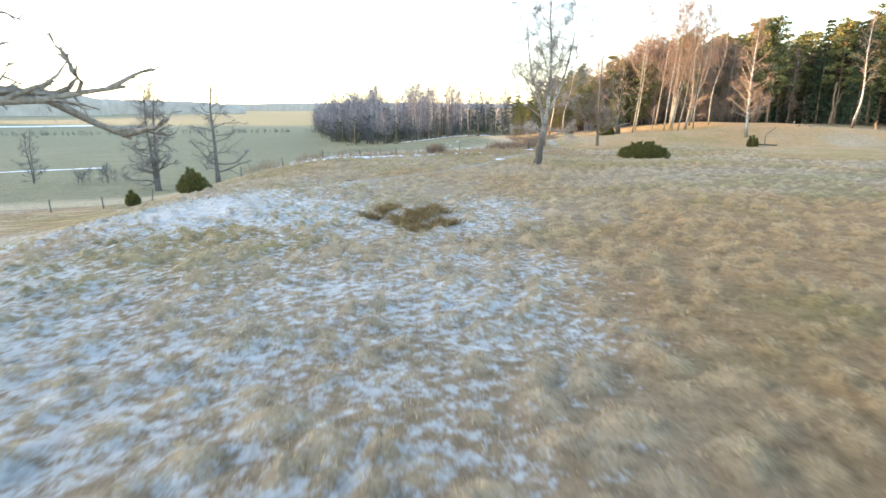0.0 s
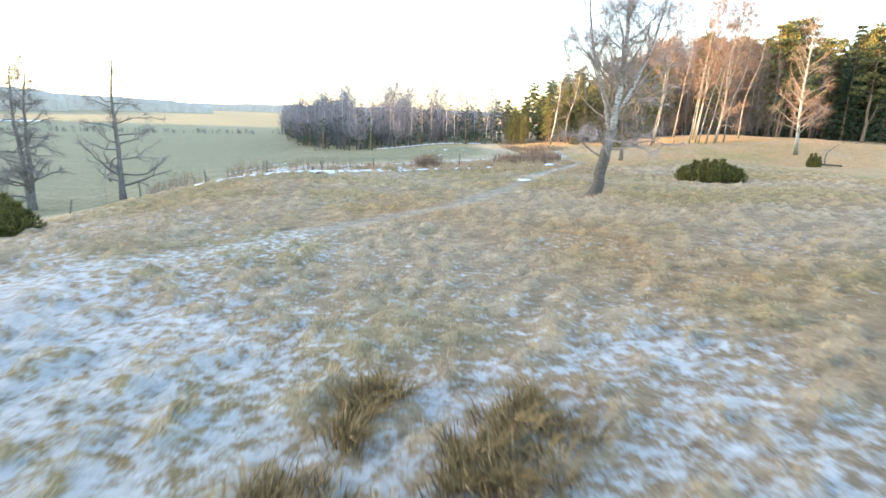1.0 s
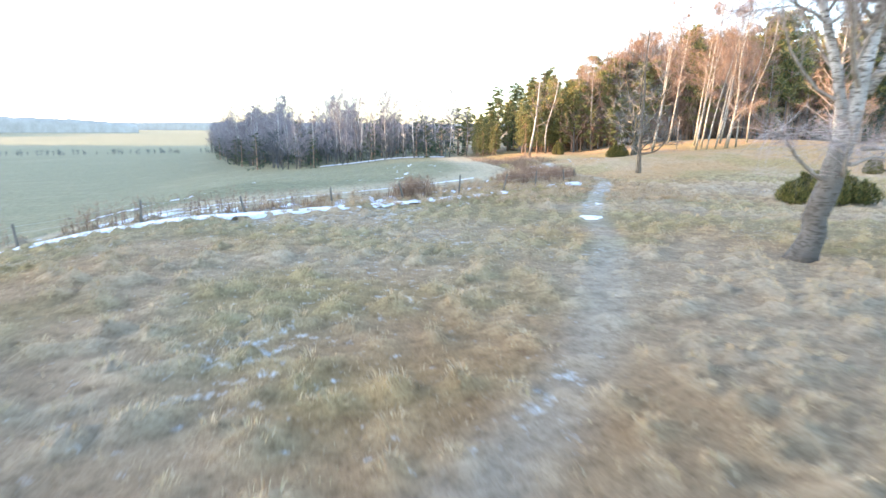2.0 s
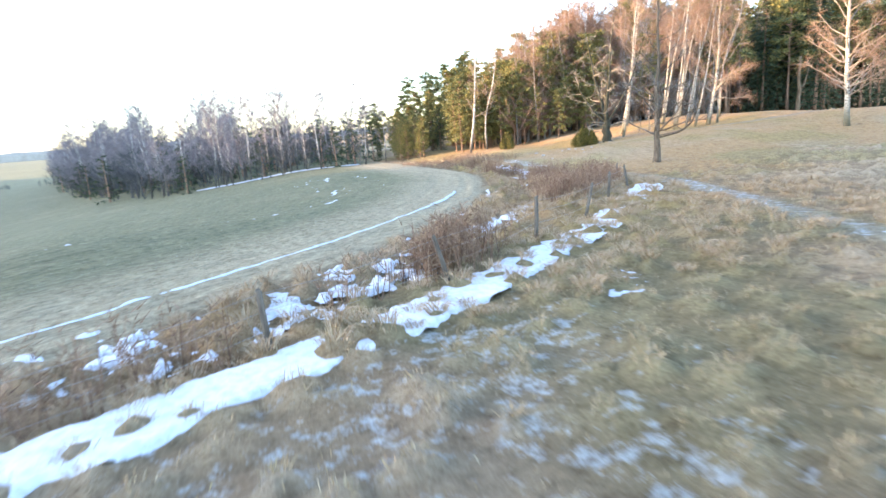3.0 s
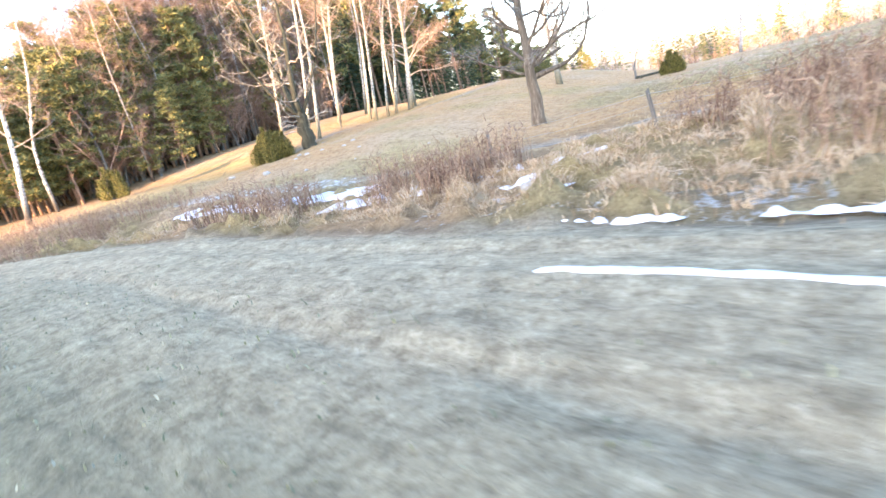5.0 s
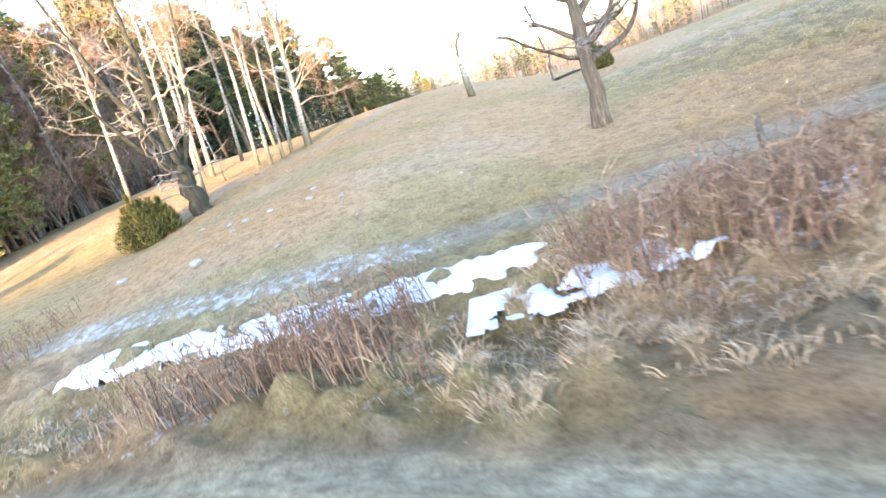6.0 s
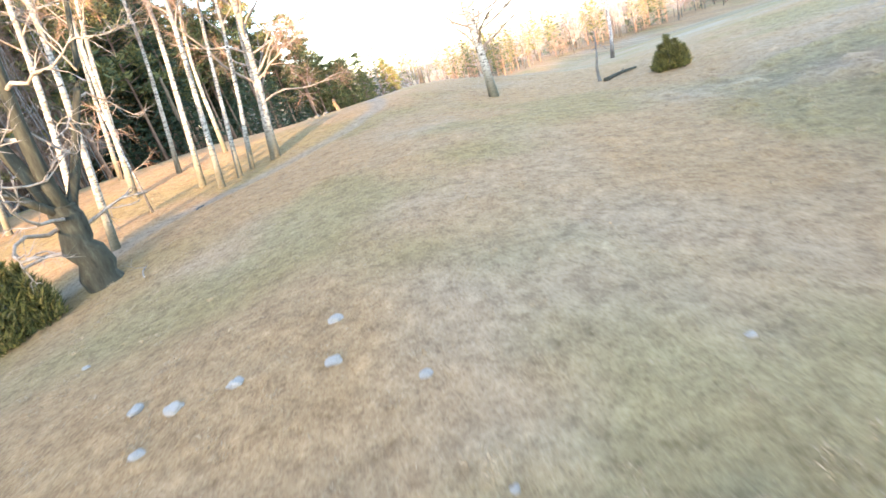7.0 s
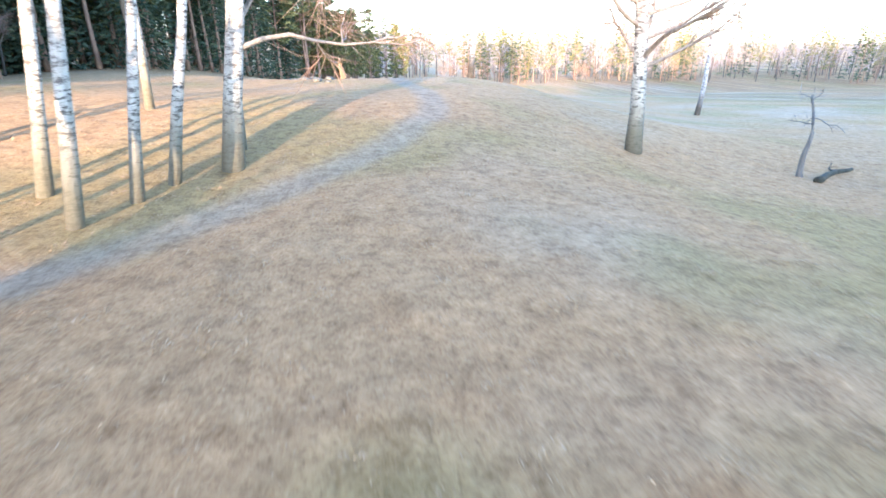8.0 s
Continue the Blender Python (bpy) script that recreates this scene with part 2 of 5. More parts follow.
def ground_material():
    m, n, l, b = material("ground", 0.95)
    pos = n.new("ShaderNodeNewGeometry").outputs["Position"]
    fine = noise_node(n, l, 26.0, 6, 0.75, pos)
    mid = noise_node(n, l, 1.7, 5, 0.65, pos)
    big = noise_node(n, l, 0.28, 4, 0.6, pos)
    straw = ramp(n, l, fine.outputs[0], [(0.25, (0.205, 0.158, 0.104)), (0.45, (0.380, 0.308, 0.215)), (0.62, (0.475, 0.400, 0.295)), (0.8, (0.545, 0.479, 0.38))])
    russet = ramp(n, l, fine.outputs[0], [(0.25, (0.185, 0.100, 0.040)), (0.5, (0.42, 0.262, 0.115)), (0.75, (0.50, 0.355, 0.185))])
    green = ramp(n, l, fine.outputs[0], [(0.25, (0.110, 0.100, 0.032)), (0.5, (0.265, 0.235, 0.085)), (0.8, (0.36, 0.325, 0.15))])
    c = mix(n, l, math_node(n, l, "MULTIPLY", ramp(n, l, attribute(n, "russet"), [(0.42, (0, 0, 0)), (0.88, (1, 1, 1))]), 0.75), straw, russet)
    moss = math_node(n, l, "MULTIPLY", ramp(n, l, attribute(n, "moss"), [(0.5, (0, 0, 0)), (0.70, (1, 1, 1))]), 0.5)
    c = mix(n, l, moss, c, green)
    soil = ramp(n, l, fine.outputs[0], [(0.25, (0.225, 0.182, 0.117)), (0.5, (0.415, 0.355, 0.25)), (0.78, (0.56, 0.505, 0.39))])
    crop = ramp(n, l, mid.outputs[0], [(0.3, (0.085, 0.10, 0.052)), (0.7, (0.155, 0.165, 0.095))])
    soil = mix(n, l, ramp(n, l, attribute(n, "moss"), [(0.3, (0.2, 0.2, 0.2)), (0.8, (0.85, 0.85, 0.85))]), soil, crop)
    way = n.new("ShaderNodeCombineXYZ")
    l.new(attribute(n, "edge"), way.inputs[0])
    l.new(attribute(n, "along"), way.inputs[1])
    rows = noise_node(n, l, 1.0, 5, 0.7, way.outputs[0], (3.2, 0.16, 1))
    clods = noise_node(n, l, 1.0, 4, 0.7, way.outputs[0], (11.0, 3.0, 1))
    soil = mix(n, l, 1.0, soil, ramp(n, l, rows.outputs[0], [(0.36, (0.92, 0.92, 0.90)), (0.5, (1.06, 1.05, 1.02)), (0.66, (1.15, 1.13, 1.09))]), "MULTIPLY")
    soil = mix(n, l, 1.0, soil, ramp(n, l, clods.outputs[0], [(0.34, (0.78, 0.77, 0.75)), (0.5, (1.06, 1.05, 1.03)), (0.68, (1.3, 1.29, 1.27))]), "MULTIPLY")
    c = mix(n, l, attribute(n, "field"), c, soil)
    rim = math_node(n, l, "ADD", math_node(n, l, "MULTIPLY", attribute(n, "edge"), 0.4), math_node(n, l, "ADD", 0.4, math_node(n, l, "MULTIPLY", clods.outputs[0], 0.2)))
    c = mix(n, l, ramp(n, l, rim, [(0.40, (0, 0, 0)), (0.47, (0.3, 0.3, 0.3)), (0.52, (0.3, 0.3, 0.3)), (0.60, (0, 0, 0))]), c, (0.12, 0.105, 0.082))
    # Tops bleached; hollows between tussocks darkened, their shade put into the colour.
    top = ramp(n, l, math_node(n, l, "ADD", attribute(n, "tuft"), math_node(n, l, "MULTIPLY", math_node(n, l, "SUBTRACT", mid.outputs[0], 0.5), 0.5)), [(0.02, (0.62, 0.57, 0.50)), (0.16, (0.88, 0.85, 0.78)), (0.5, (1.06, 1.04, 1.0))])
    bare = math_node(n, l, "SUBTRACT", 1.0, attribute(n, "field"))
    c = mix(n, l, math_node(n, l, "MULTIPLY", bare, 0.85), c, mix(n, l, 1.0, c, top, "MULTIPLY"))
    worn = ramp(n, l, attribute(n, "worn"), [(0.0, (0.0, 0.0, 0.0)), (1.0, (1, 1, 1))])
    c = mix(n, l, math_node(n, l, "MULTIPLY", worn, 0.55), c, ramp(n, l, fine.outputs[0], [(0.3, (0.216, 0.202, 0.158)), (0.7, (0.360, 0.346, 0.302))]))
    small = noise_node(n, l, 5.5, 4, 0.65, pos)
    f = math_node(n, l, "ADD", attribute(n, "frost"), math_node(n, l, "MULTIPLY", math_node(n, l, "SUBTRACT", fine.outputs[0], 0.5), 0.5))
    f = math_node(n, l, "ADD", f, math_node(n, l, "MULTIPLY", math_node(n, l, "SUBTRACT", small.outputs[0], 0.5), 1.3))
    f = ramp(n, l, f, [(0.57, (0, 0, 0)), (0.76, (1, 1, 1))])
    c = mix(n, l, math_node(n, l, "MULTIPLY", f, 0.74), c, (0.53, 0.585, 0.615))
    clump = noise_node(n, l, 6.0, 6, 0.7, pos)
    patch = ramp(n, l, clump.outputs[0], [(0.34, (0.62, 0.58, 0.53)), (0.47, (0.90, 0.88, 0.85)), (0.66, (1.13, 1.12, 1.10))])
    c = mix(n, l, math_node(n, l, "SUBTRACT", 0.9, math_node(n, l, "MULTIPLY", attribute(n, "field"), 0.1)), c, mix(n, l, 1.0, c, patch, "MULTIPLY"))
    wide_ = noise_node(n, l, 2.6, 5, 0.65, pos)
    c = mix(n, l, 0.8, c, mix(n, l, 1.0, c, ramp(n, l, wide_.outputs[0], [(0.34, (0.78, 0.76, 0.73)), (0.5, (0.97, 0.96, 0.94)), (0.66, (1.10, 1.09, 1.08))]), "MULTIPLY"))
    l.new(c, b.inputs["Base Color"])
    bump(n, l, b, math_node(n, l, "ADD", fine.outputs[0], clump.outputs[0]), 0.9, 0.07)
    return m


def snow_material():
    m, n, l, b = material("snow", 0.6)
    pos = n.new("ShaderNodeNewGeometry").outputs["Position"]
    a, d = noise_node(n, l, 9.0, 5, 0.6, pos), noise_node(n, l, 45.0, 4, 0.7, pos)
    c = ramp(n, l, a.outputs[0], [(0.25, (0.42, 0.45, 0.50)), (0.55, (0.62, 0.64, 0.67))])
    specks = ramp(n, l, d.outputs[0], [(0.72, (0, 0, 0)), (0.78, (1, 1, 1))])
    l.new(mix(n, l, math_node(n, l, "MULTIPLY", specks, 0.5), c, (0.35, 0.27, 0.17)), b.inputs["Base Color"])
    bump(n, l, b, a.outputs[0], 0.6, 0.04)
    return m


def blade_material(name, colours, frost=0.0):
    m, n, l, b = material(name, 0.8)
    isl = n.new("ShaderNodeNewGeometry")
    c = ramp(n, l, isl.outputs["Random Per Island"], colours)
    if frost:
        t = noise_node(n, l, 0.6, 3, 0.6, isl.outputs["Position"])
        k = ramp(n, l, math_node(n, l, "ADD", attribute(n, "frost"), math_node(n, l, "MULTIPLY", math_node(n, l, "SUBTRACT", t.outputs[0], 0.5), 0.4)), [(0.62, (0, 0, 0)), (0.85, (1, 1, 1))])
        c = mix(n, l, math_node(n, l, "MULTIPLY", k, frost), c, (0.75, 0.77, 0.80))
    l.new(c, b.inputs["Base Color"])
    return m


def bark_material(name, stops, scale=14.0, stretch=(1, 1, 0.22), birch=False, foot_rise=0.4, foot_tone=(0.05, 0.043, 0.034)):
    m, n, l, b = material(name, 0.9)
    co = n.new("ShaderNodeTexCoord").outputs["Object"]
    t = noise_node(n, l, scale, 6, 0.7, co, stretch)
    c = ramp(n, l, t.outputs[0], stops)
    if birch:
        rings = noise_node(n, l, 5.0, 5, 0.75, co, (1.2, 1.2, 3.4))
        c = mix(n, l, ramp(n, l, rings.outputs[0], [(0.48, (0, 0, 0)), (0.58, (1, 1, 1))]), c, (0.07, 0.06, 0.052))
        big = noise_node(n, l, 1.1, 3, 0.6, co)
        c = mix(n, l, ramp(n, l, big.outputs[0], [(0.42, (0, 0, 0)), (0.66, (0.8, 0.8, 0.8))]), c, (0.22, 0.19, 0.155))
        z = n.new("ShaderNodeSeparateXYZ")
        l.new(co, z.inputs[0])
        foot = math_node(n, l, "ADD", math_node(n, l, "MULTIPLY", z.outputs["Z"], foot_rise), math_node(n, l, "MULTIPLY", math_node(n, l, "SUBTRACT", rings.outputs[0], 0.5), 0.8))
        foot = ramp(n, l, foot, [(0.2, (1, 1, 1)), (0.8, (0, 0, 0))])
        c = mix(n, l, math_node(n, l, "MULTIPLY", foot, 0.9), c, foot_tone)
    l.new(c, b.inputs["Base Color"])
    bump(n, l, b, t.outputs[0], 0.9, 0.03)
    return m


M_GROUND, M_SNOW = ground_material(), snow_material()
M_GRASS = blade_material("dry_grass", [(0.0, (0.29, 0.195, 0.105)), (0.35, (0.39, 0.285, 0.165)), (0.7, (0.46, 0.365, 0.235)), (1.0, (0.35, 0.28, 0.14))], 0.25)
M_SLOPE = blade_material("slope_grass", [(0.0, (0.27, 0.185, 0.10)), (0.5, (0.37, 0.27, 0.158)), (1.0, (0.43, 0.33, 0.21))], 0.1)
M_STRAW = blade_material("bleached_straw", [(0.0, (0.25, 0.155, 0.085)), (0.4, (0.39, 0.28, 0.17)), (1.0, (0.49, 0.39, 0.265))])
M_RUSH = blade_material("rush", [(0.0, (0.065, 0.045, 0.02)), (0.5, (0.19, 0.125, 0.05)), (1.0, (0.33, 0.225, 0.10))])
M_HERB = blade_material("dry_herbs", [(0.0, (0.12, 0.066, 0.042)), (0.5, (0.225, 0.140, 0.090)), (1.0, (0.33, 0.235, 0.16))])
M_JUNIPER = blade_material("juniper_needles", [(0.0, (0.03, 0.036, 0.014)), (0.45, (0.085, 0.088, 0.024)), (0.8, (0.17, 0.155, 0.04)), (1.0, (0.25, 0.19, 0.07))])
M_PINE = blade_material("pine_needles", [(0.0, (0.06, 0.085, 0.045)), (0.5, (0.16, 0.165, 0.06)), (1.0, (0.34, 0.28, 0.09))])
M_SPRUCE = blade_material("spruce_needles", [(0.0, (0.035, 0.055, 0.035)), (0.6, (0.065, 0.09, 0.05)), (1.0, (0.12, 0.13, 0.06))])
M_TWIG = blade_material("birch_twigs", [(0.0, (0.17, 0.098, 0.068)), (0.6, (0.28, 0.180, 0.128)), (1.0, (0.37, 0.27, 0.205))])
M_TWIG_FAR = blade_material("violet_grey_twigs", [(0.0, (0.15, 0.135, 0.145)), (0.6, (0.25, 0.225, 0.235)), (1.0, (0.37, 0.34, 0.345))])
M_SCRUB = blade_material("dark_scrub_twigs", [(0.0, (0.05, 0.055, 0.06)), (1.0, (0.13, 0.135, 0.14))])
M_TWIG_PALE = blade_material("pale_birch_twigs", [(0.0, (0.20, 0.15, 0.14)), (0.6, (0.36, 0.30, 0.28)), (1.0, (0.52, 0.47, 0.44))])
M_TWIG_GREY = blade_material("grey_twigs", [(0.0, (0.13, 0.12, 0.11)), (1.0, (0.29, 0.27, 0.25))])
M_BIRCH = bark_material("birch_bark", [(0.3, (0.48, 0.46, 0.43)), (0.6, (0.74, 0.72, 0.68))], birch=True)
M_OLD_BIRCH = bark_material("old_birch_bark", [(0.3, (0.40, 0.38, 0.35)), (0.6, (0.68, 0.66, 0.62))], birch=True, foot_rise=0.17)
M_HILL_BIRCH = bark_material("hill_birch_bark", [(0.3, (0.35, 0.33, 0.28)), (0.6, (0.58, 0.555, 0.48))], birch=True, foot_rise=0.45, foot_tone=(0.15, 0.145, 0.105))
# Darker copy of birch_bark: the wood's shade is put into the colour.
M_SHADED_BIRCH = bark_material("shaded_birch_bark", [(0.3, (0.30, 0.27, 0.245)), (0.6, (0.50, 0.47, 0.43))], birch=True, foot_rise=0.12)
M_LIMB = bark_material("birch_limbs", [(0.3, (0.15, 0.118, 0.09)), (0.65, (0.35, 0.30, 0.245))])
M_BARK = bark_material("grey_bark", [(0.3, (0.10, 0.085, 0.07)), (0.55, (0.24, 0.21, 0.17)), (0.75, (0.36, 0.33, 0.28))])
M_DEAD = bark_material("dead_wood", [(0.3, (0.16, 0.125, 0.09)), (0.55, (0.33, 0.28, 0.22)), (0.75, (0.46, 0.41, 0.35))], 9.0, (1, 1, 0.12))
M_SNAG = bark_material("bare_snag_wood", [(0.3, (0.09, 0.06, 0.035)), (0.55, (0.20, 0.145, 0.09)), (0.75, (0.30, 0.235, 0.16))], 9.0, (1, 1, 0.12))
M_DARK = bark_material("alder_bark", [(0.3, (0.07, 0.066, 0.06)), (0.7, (0.19, 0.18, 0.16))])
M_OAK = bark_material("old_oak_bark", [(0.3, (0.018, 0.017, 0.013)), (0.55, (0.05, 0.05, 0.034)), (0.78, (0.10, 0.098, 0.075))], 9.0)
M_BROWN = bark_material("brown_bark", [(0.3, (0.055, 0.042, 0.03)), (0.55, (0.14, 0.11, 0.08)), (0.78, (0.27, 0.235, 0.19))])
M_PINEBARK = bark_material("pine_bark", [(0.3, (0.15, 0.095, 0.07)), (0.6, (0.34, 0.215, 0.14)), (0.8, (0.45, 0.31, 0.21))], 8.0)
M_POST = bark_material("weathered_post", [(0.3, (0.07, 0.06, 0.05)), (0.7, (0.20, 0.18, 0.15))], 22.0, (1, 1, 0.1))
M_STONE = bark_material("granite", [(0.3, (0.25, 0.23, 0.20)), (0.55, (0.45, 0.42, 0.37)), (0.75, (0.64, 0.61, 0.55))], 12.0, (1, 1, 1))

M_ROWSTONE = bark_material("mossy_granite", [(0.3, (0.07, 0.07, 0.055)), (0.55, (0.17, 0.165, 0.14)), (0.75, (0.30, 0.30, 0.28))], 12.0, (1, 1, 1))


def steel_material():
    m, n, l, b = material("fence_wire", 0.5, 0.9)
    b.inputs["Base Color"].default_value = (0.35, 0.34, 0.32, 1)
    return m


def wooded_material(name, dark, light):
    m, n, l, b = material(name, 0.95)
    pos = n.new("ShaderNodeNewGeometry").outputs["Position"]
    t = noise_node(n, l, 0.09, 6, 0.75, pos, (1, 1, 0.5))
    l.new(ramp(n, l, t.outputs[0], [(0.3, dark), (0.7, light)]), b.inputs["Base Color"])
    return m


M_WIRE = steel_material()
M_FAR = wooded_material("distant_woods", (0.27, 0.25, 0.21), (0.40, 0.37, 0.32))


# ---- mesh helpers ----
def mesh_from(name, verts, faces, mats, index=None, smooth=False, floats=None):
    """verts (n, 3); faces: an (m, 3) or (m, 4) array, or a list of such arrays."""
    me = bpy.data.meshes.new(name)
    faces = [f for f in (faces if isinstance(faces, list) else [faces]) if len(f)]
    verts = np.asarray(verts, np.float32)
    loops = np.concatenate([np.asarray(f).ravel() for f in faces]).astype(np.int32)
    sizes = np.concatenate([np.full(len(f), np.asarray(f).shape[1]) for f in faces]).astype(np.int32)
    me.vertices.add(len(verts))
    me.vertices.foreach_set("co", verts.ravel())
    me.loops.add(len(loops))
    me.loops.foreach_set("vertex_index", loops)
    me.polygons.add(len(sizes))
    me.polygons.foreach_set("loop_start", np.r_[0, np.cumsum(sizes)[:-1]].astype(np.int32))
    me.polygons.foreach_set("loop_total", sizes)
    for mat in mats if isinstance(mats, (list, tuple)) else [mats]:
        me.materials.append(mat)
    if index is not None:
        me.polygons.foreach_set("material_index", np.asarray(index, np.int32))
    if smooth:
        me.polygons.foreach_set("use_smooth", np.ones(len(sizes), bool))
    for key, values in (floats or {}).items():
        me.attributes.new(key, "FLOAT", "POINT").data.foreach_set("value", np.asarray(values, np.float32))
    me.update(calc_edges=True)
    me.validate()
    return me


class Soup:
    """Gathers tubes and blades into one mesh."""

    def __init__(self):
        self.v, self.tri, self.quad, self.n = [], [], [], 0

    def tube(self, pts, radii, sides=6):
        pts, radii = np.asarray(pts, float), np.asarray(radii, float)
        d = np.gradient(pts, axis=0)
        d /= np.linalg.norm(d, axis=1)[:, None] + 1e-9
        ref = np.where(np.abs(d[:, 2:3]) > 0.9, [[1.0, 0, 0]], [[0, 0, 1.0]])
        u = np.cross(d, ref)
        u /= np.linalg.norm(u, axis=1)[:, None] + 1e-9
        w = np.cross(d, u)
        a = np.arange(sides) * 2 * math.pi / sides
        ring = pts[:, None] + radii[:, None, None] * (np.cos(a)[None, :, None] * u[:, None] + np.sin(a)[None, :, None] * w[:, None])
        k, m = len(pts), sides
        i, j = np.meshgrid(np.arange(k - 1), np.arange(m), indexing="ij")
        q = self.n + np.stack([i * m + j, i * m + (j + 1) % m, (i + 1) * m + (j + 1) % m, (i + 1) * m + j], -1).reshape(-1, 4)
        self.v.append(ring.reshape(-1, 3))
        self.quad.append(q)
        self.n += k * m
        cap = self.n
        self.v.append(pts[-1:])
        self.tri.append(np.array([[cap - m + j, cap - m + (j + 1) % m, cap] for j in range(m)]))
        self.n += 1
        if sides > 5:
            base = cap - k * m
            self.v.append(pts[:1])
            self.tri.append(np.array([[base + (j + 1) % m, base + j, self.n] for j in range(m)]))
            self.n += 1

    def blades(self, root, tip, width, way=None):
        """Thin triangles from root to tip."""
        root, tip = np.asarray(root, float), np.asarray(tip, float)
        d = tip - root
        side = np.cross(d, way if way is not None else np.random.RandomState(len(root)).normal(size=d.shape))
        side /= np.linalg.norm(side, axis=1)[:, None] + 1e-9
        w = np.broadcast_to(np.asarray(width, float).reshape(-1, 1), (len(root), 1)) / 2
        v = np.stack([root - side * w, root + side * w, tip], 1).reshape(-1, 3)
        self.v.append(v)
        self.tri.append(self.n + np.arange(len(v)).reshape(-1, 3))
        self.n += len(v)

    def bent(self, root, mid, tip, width, rnd):
        """Blades with a bend: a quad and a triangle each."""
        d = tip - root
        side = np.cross(d, rnd.normal(size=d.shape))
        side /= np.linalg.norm(side, axis=1)[:, None] + 1e-9
        w = np.asarray(width).reshape(-1, 1) / 2
        v = np.stack([root - side * w, root + side * w, mid + side * w * 0.8, mid - side * w * 0.8, tip], 1).reshape(-1, 3)
        k = self.n + 5 * np.arange(len(root))[:, None]
        self.v.append(v)
        self.quad.append(k + np.array([[0, 1, 2, 3]]))
        self.tri.append(k + np.array([[3, 2, 4]]))
        self.n += len(v)

    def mesh(self, name, mats, smooth=False, floats=None):
        faces = []
        if self.quad:
            faces.append(np.concatenate(self.quad))
        if self.tri:
            faces.append(np.concatenate(self.tri))
        return mesh_from(name, np.concatenate(self.v), faces, mats, smooth=smooth, floats=floats)


def piece(name, mesh, parent, label="", at=None):
    ob = new(name, mesh)
    ob.parent = parent
    if at is not None:
        ob.matrix_basis = at
    return tagged(ob, label)


def thing(name, label, category, m=None, group=""):
    ob = new(name)
    ob.empty_display_size = 0.2
    if m is not None:
        ob.matrix_basis = m
    return tagged(ob, label, category, group)


# ---- the ground ----
def axis(lo, hi, step, far_lo, far_hi, grow=1.13):
    core = list(np.arange(lo, hi + 1e-6, step))
    a, s = [lo], step
    while a[-1] > far_lo:
        s *= grow
        a.append(a[-1] - s)
    b, s = [hi], step
    while b[-1] < far_hi:
        s *= grow
        b.append(b[-1] + s)
    return np.array(a[:0:-1] + core + b[1:])


def build_ground():
    xs, ys = axis(-13, 37, 0.19, -2600, 2600), axis(0, 80, 0.19, -600, 4200)
    X, Y = np.meshgrid(xs, ys, indexing="ij")
    z, field, frost, moss, bank, edge, hill, worn, lump, tuft, low, russet = land(X, Y)
    _, along = FIELD_EDGE.side(X, Y)
    z = z + 0.010 * np.maximum(np.hypot(X, Y) - 400, 0) * ss(-200, 500, Y)
    GRID.update(x=xs, y=ys, z=z)
    i, j = np.meshgrid(np.arange(len(xs) - 1), np.arange(len(ys) - 1), indexing="ij")
    k = len(ys)
    q = np.stack([i * k + j, (i + 1) * k + j, (i + 1) * k + j + 1, i * k + j + 1], -1).reshape(-1, 4)
    me = mesh_from("ground", np.stack([X, Y, z], -1).reshape(-1, 3), q, M_GROUND, smooth=True,
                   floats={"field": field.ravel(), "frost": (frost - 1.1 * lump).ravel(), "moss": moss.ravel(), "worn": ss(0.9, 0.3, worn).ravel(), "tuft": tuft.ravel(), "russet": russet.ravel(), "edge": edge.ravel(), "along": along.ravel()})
    return tagged(new("ground", me), "frosty tussocky winter pasture and green-grey ploughland", "ground", kind="structure")


build_ground()


def grass(name, label, material_, count, box, seed, keep, tall=(0.10, 0.30), wide=0.014, clump=0.0, frost=True, lean=0.6):
    rnd = np.random.RandomState(seed)
    x, y = rnd.uniform(box[0], box[1], count), rnd.uniform(box[2], box[3], count)
    info = land(x, y)
    ok = rnd.rand(count) < keep(x, y, info)
    x, y = x[ok], y[ok]
    if clump:
        x, y = np.repeat(x, int(clump)), np.repeat(y, int(clump))
        cx, cy = x.copy(), y.copy()
        r, a = np.abs(rnd.normal(0, 0.10, len(x))), rnd.uniform(0, 6.283, len(x))
        x, y = x + r * np.cos(a), y + r * np.sin(a)
    info = land(x, y)
    z = info[0] - 0.01
    h = rnd.uniform(tall[0], tall[1], len(x))
    a = rnd.uniform(0, 6.283, len(x))
    if clump:
        a = np.arctan2(y - cy, x - cx) + rnd.normal(0, 0.5, len(x))
    out = h * rnd.uniform(0.1, lean, len(x))
    root = np.stack([x, y, z], 1)
    mid = root + np.stack([np.cos(a) * out * 0.4, np.sin(a) * out * 0.4, h * 0.62], 1)
    tip = root + np.stack([np.cos(a) * out * 1.2, np.sin(a) * out * 1.2, h * rnd.uniform(0.65, 1.0, len(x))], 1)
    s = Soup()
    s.bent(root, mid, tip, rnd.uniform(0.6, 1.3, len(x)) * wide, rnd)
    me = s.mesh(name, material_, floats={"frost": np.repeat(info[2], 5)} if frost else None)
    return tagged(new(name, me), label, "grass", kind="stuff")


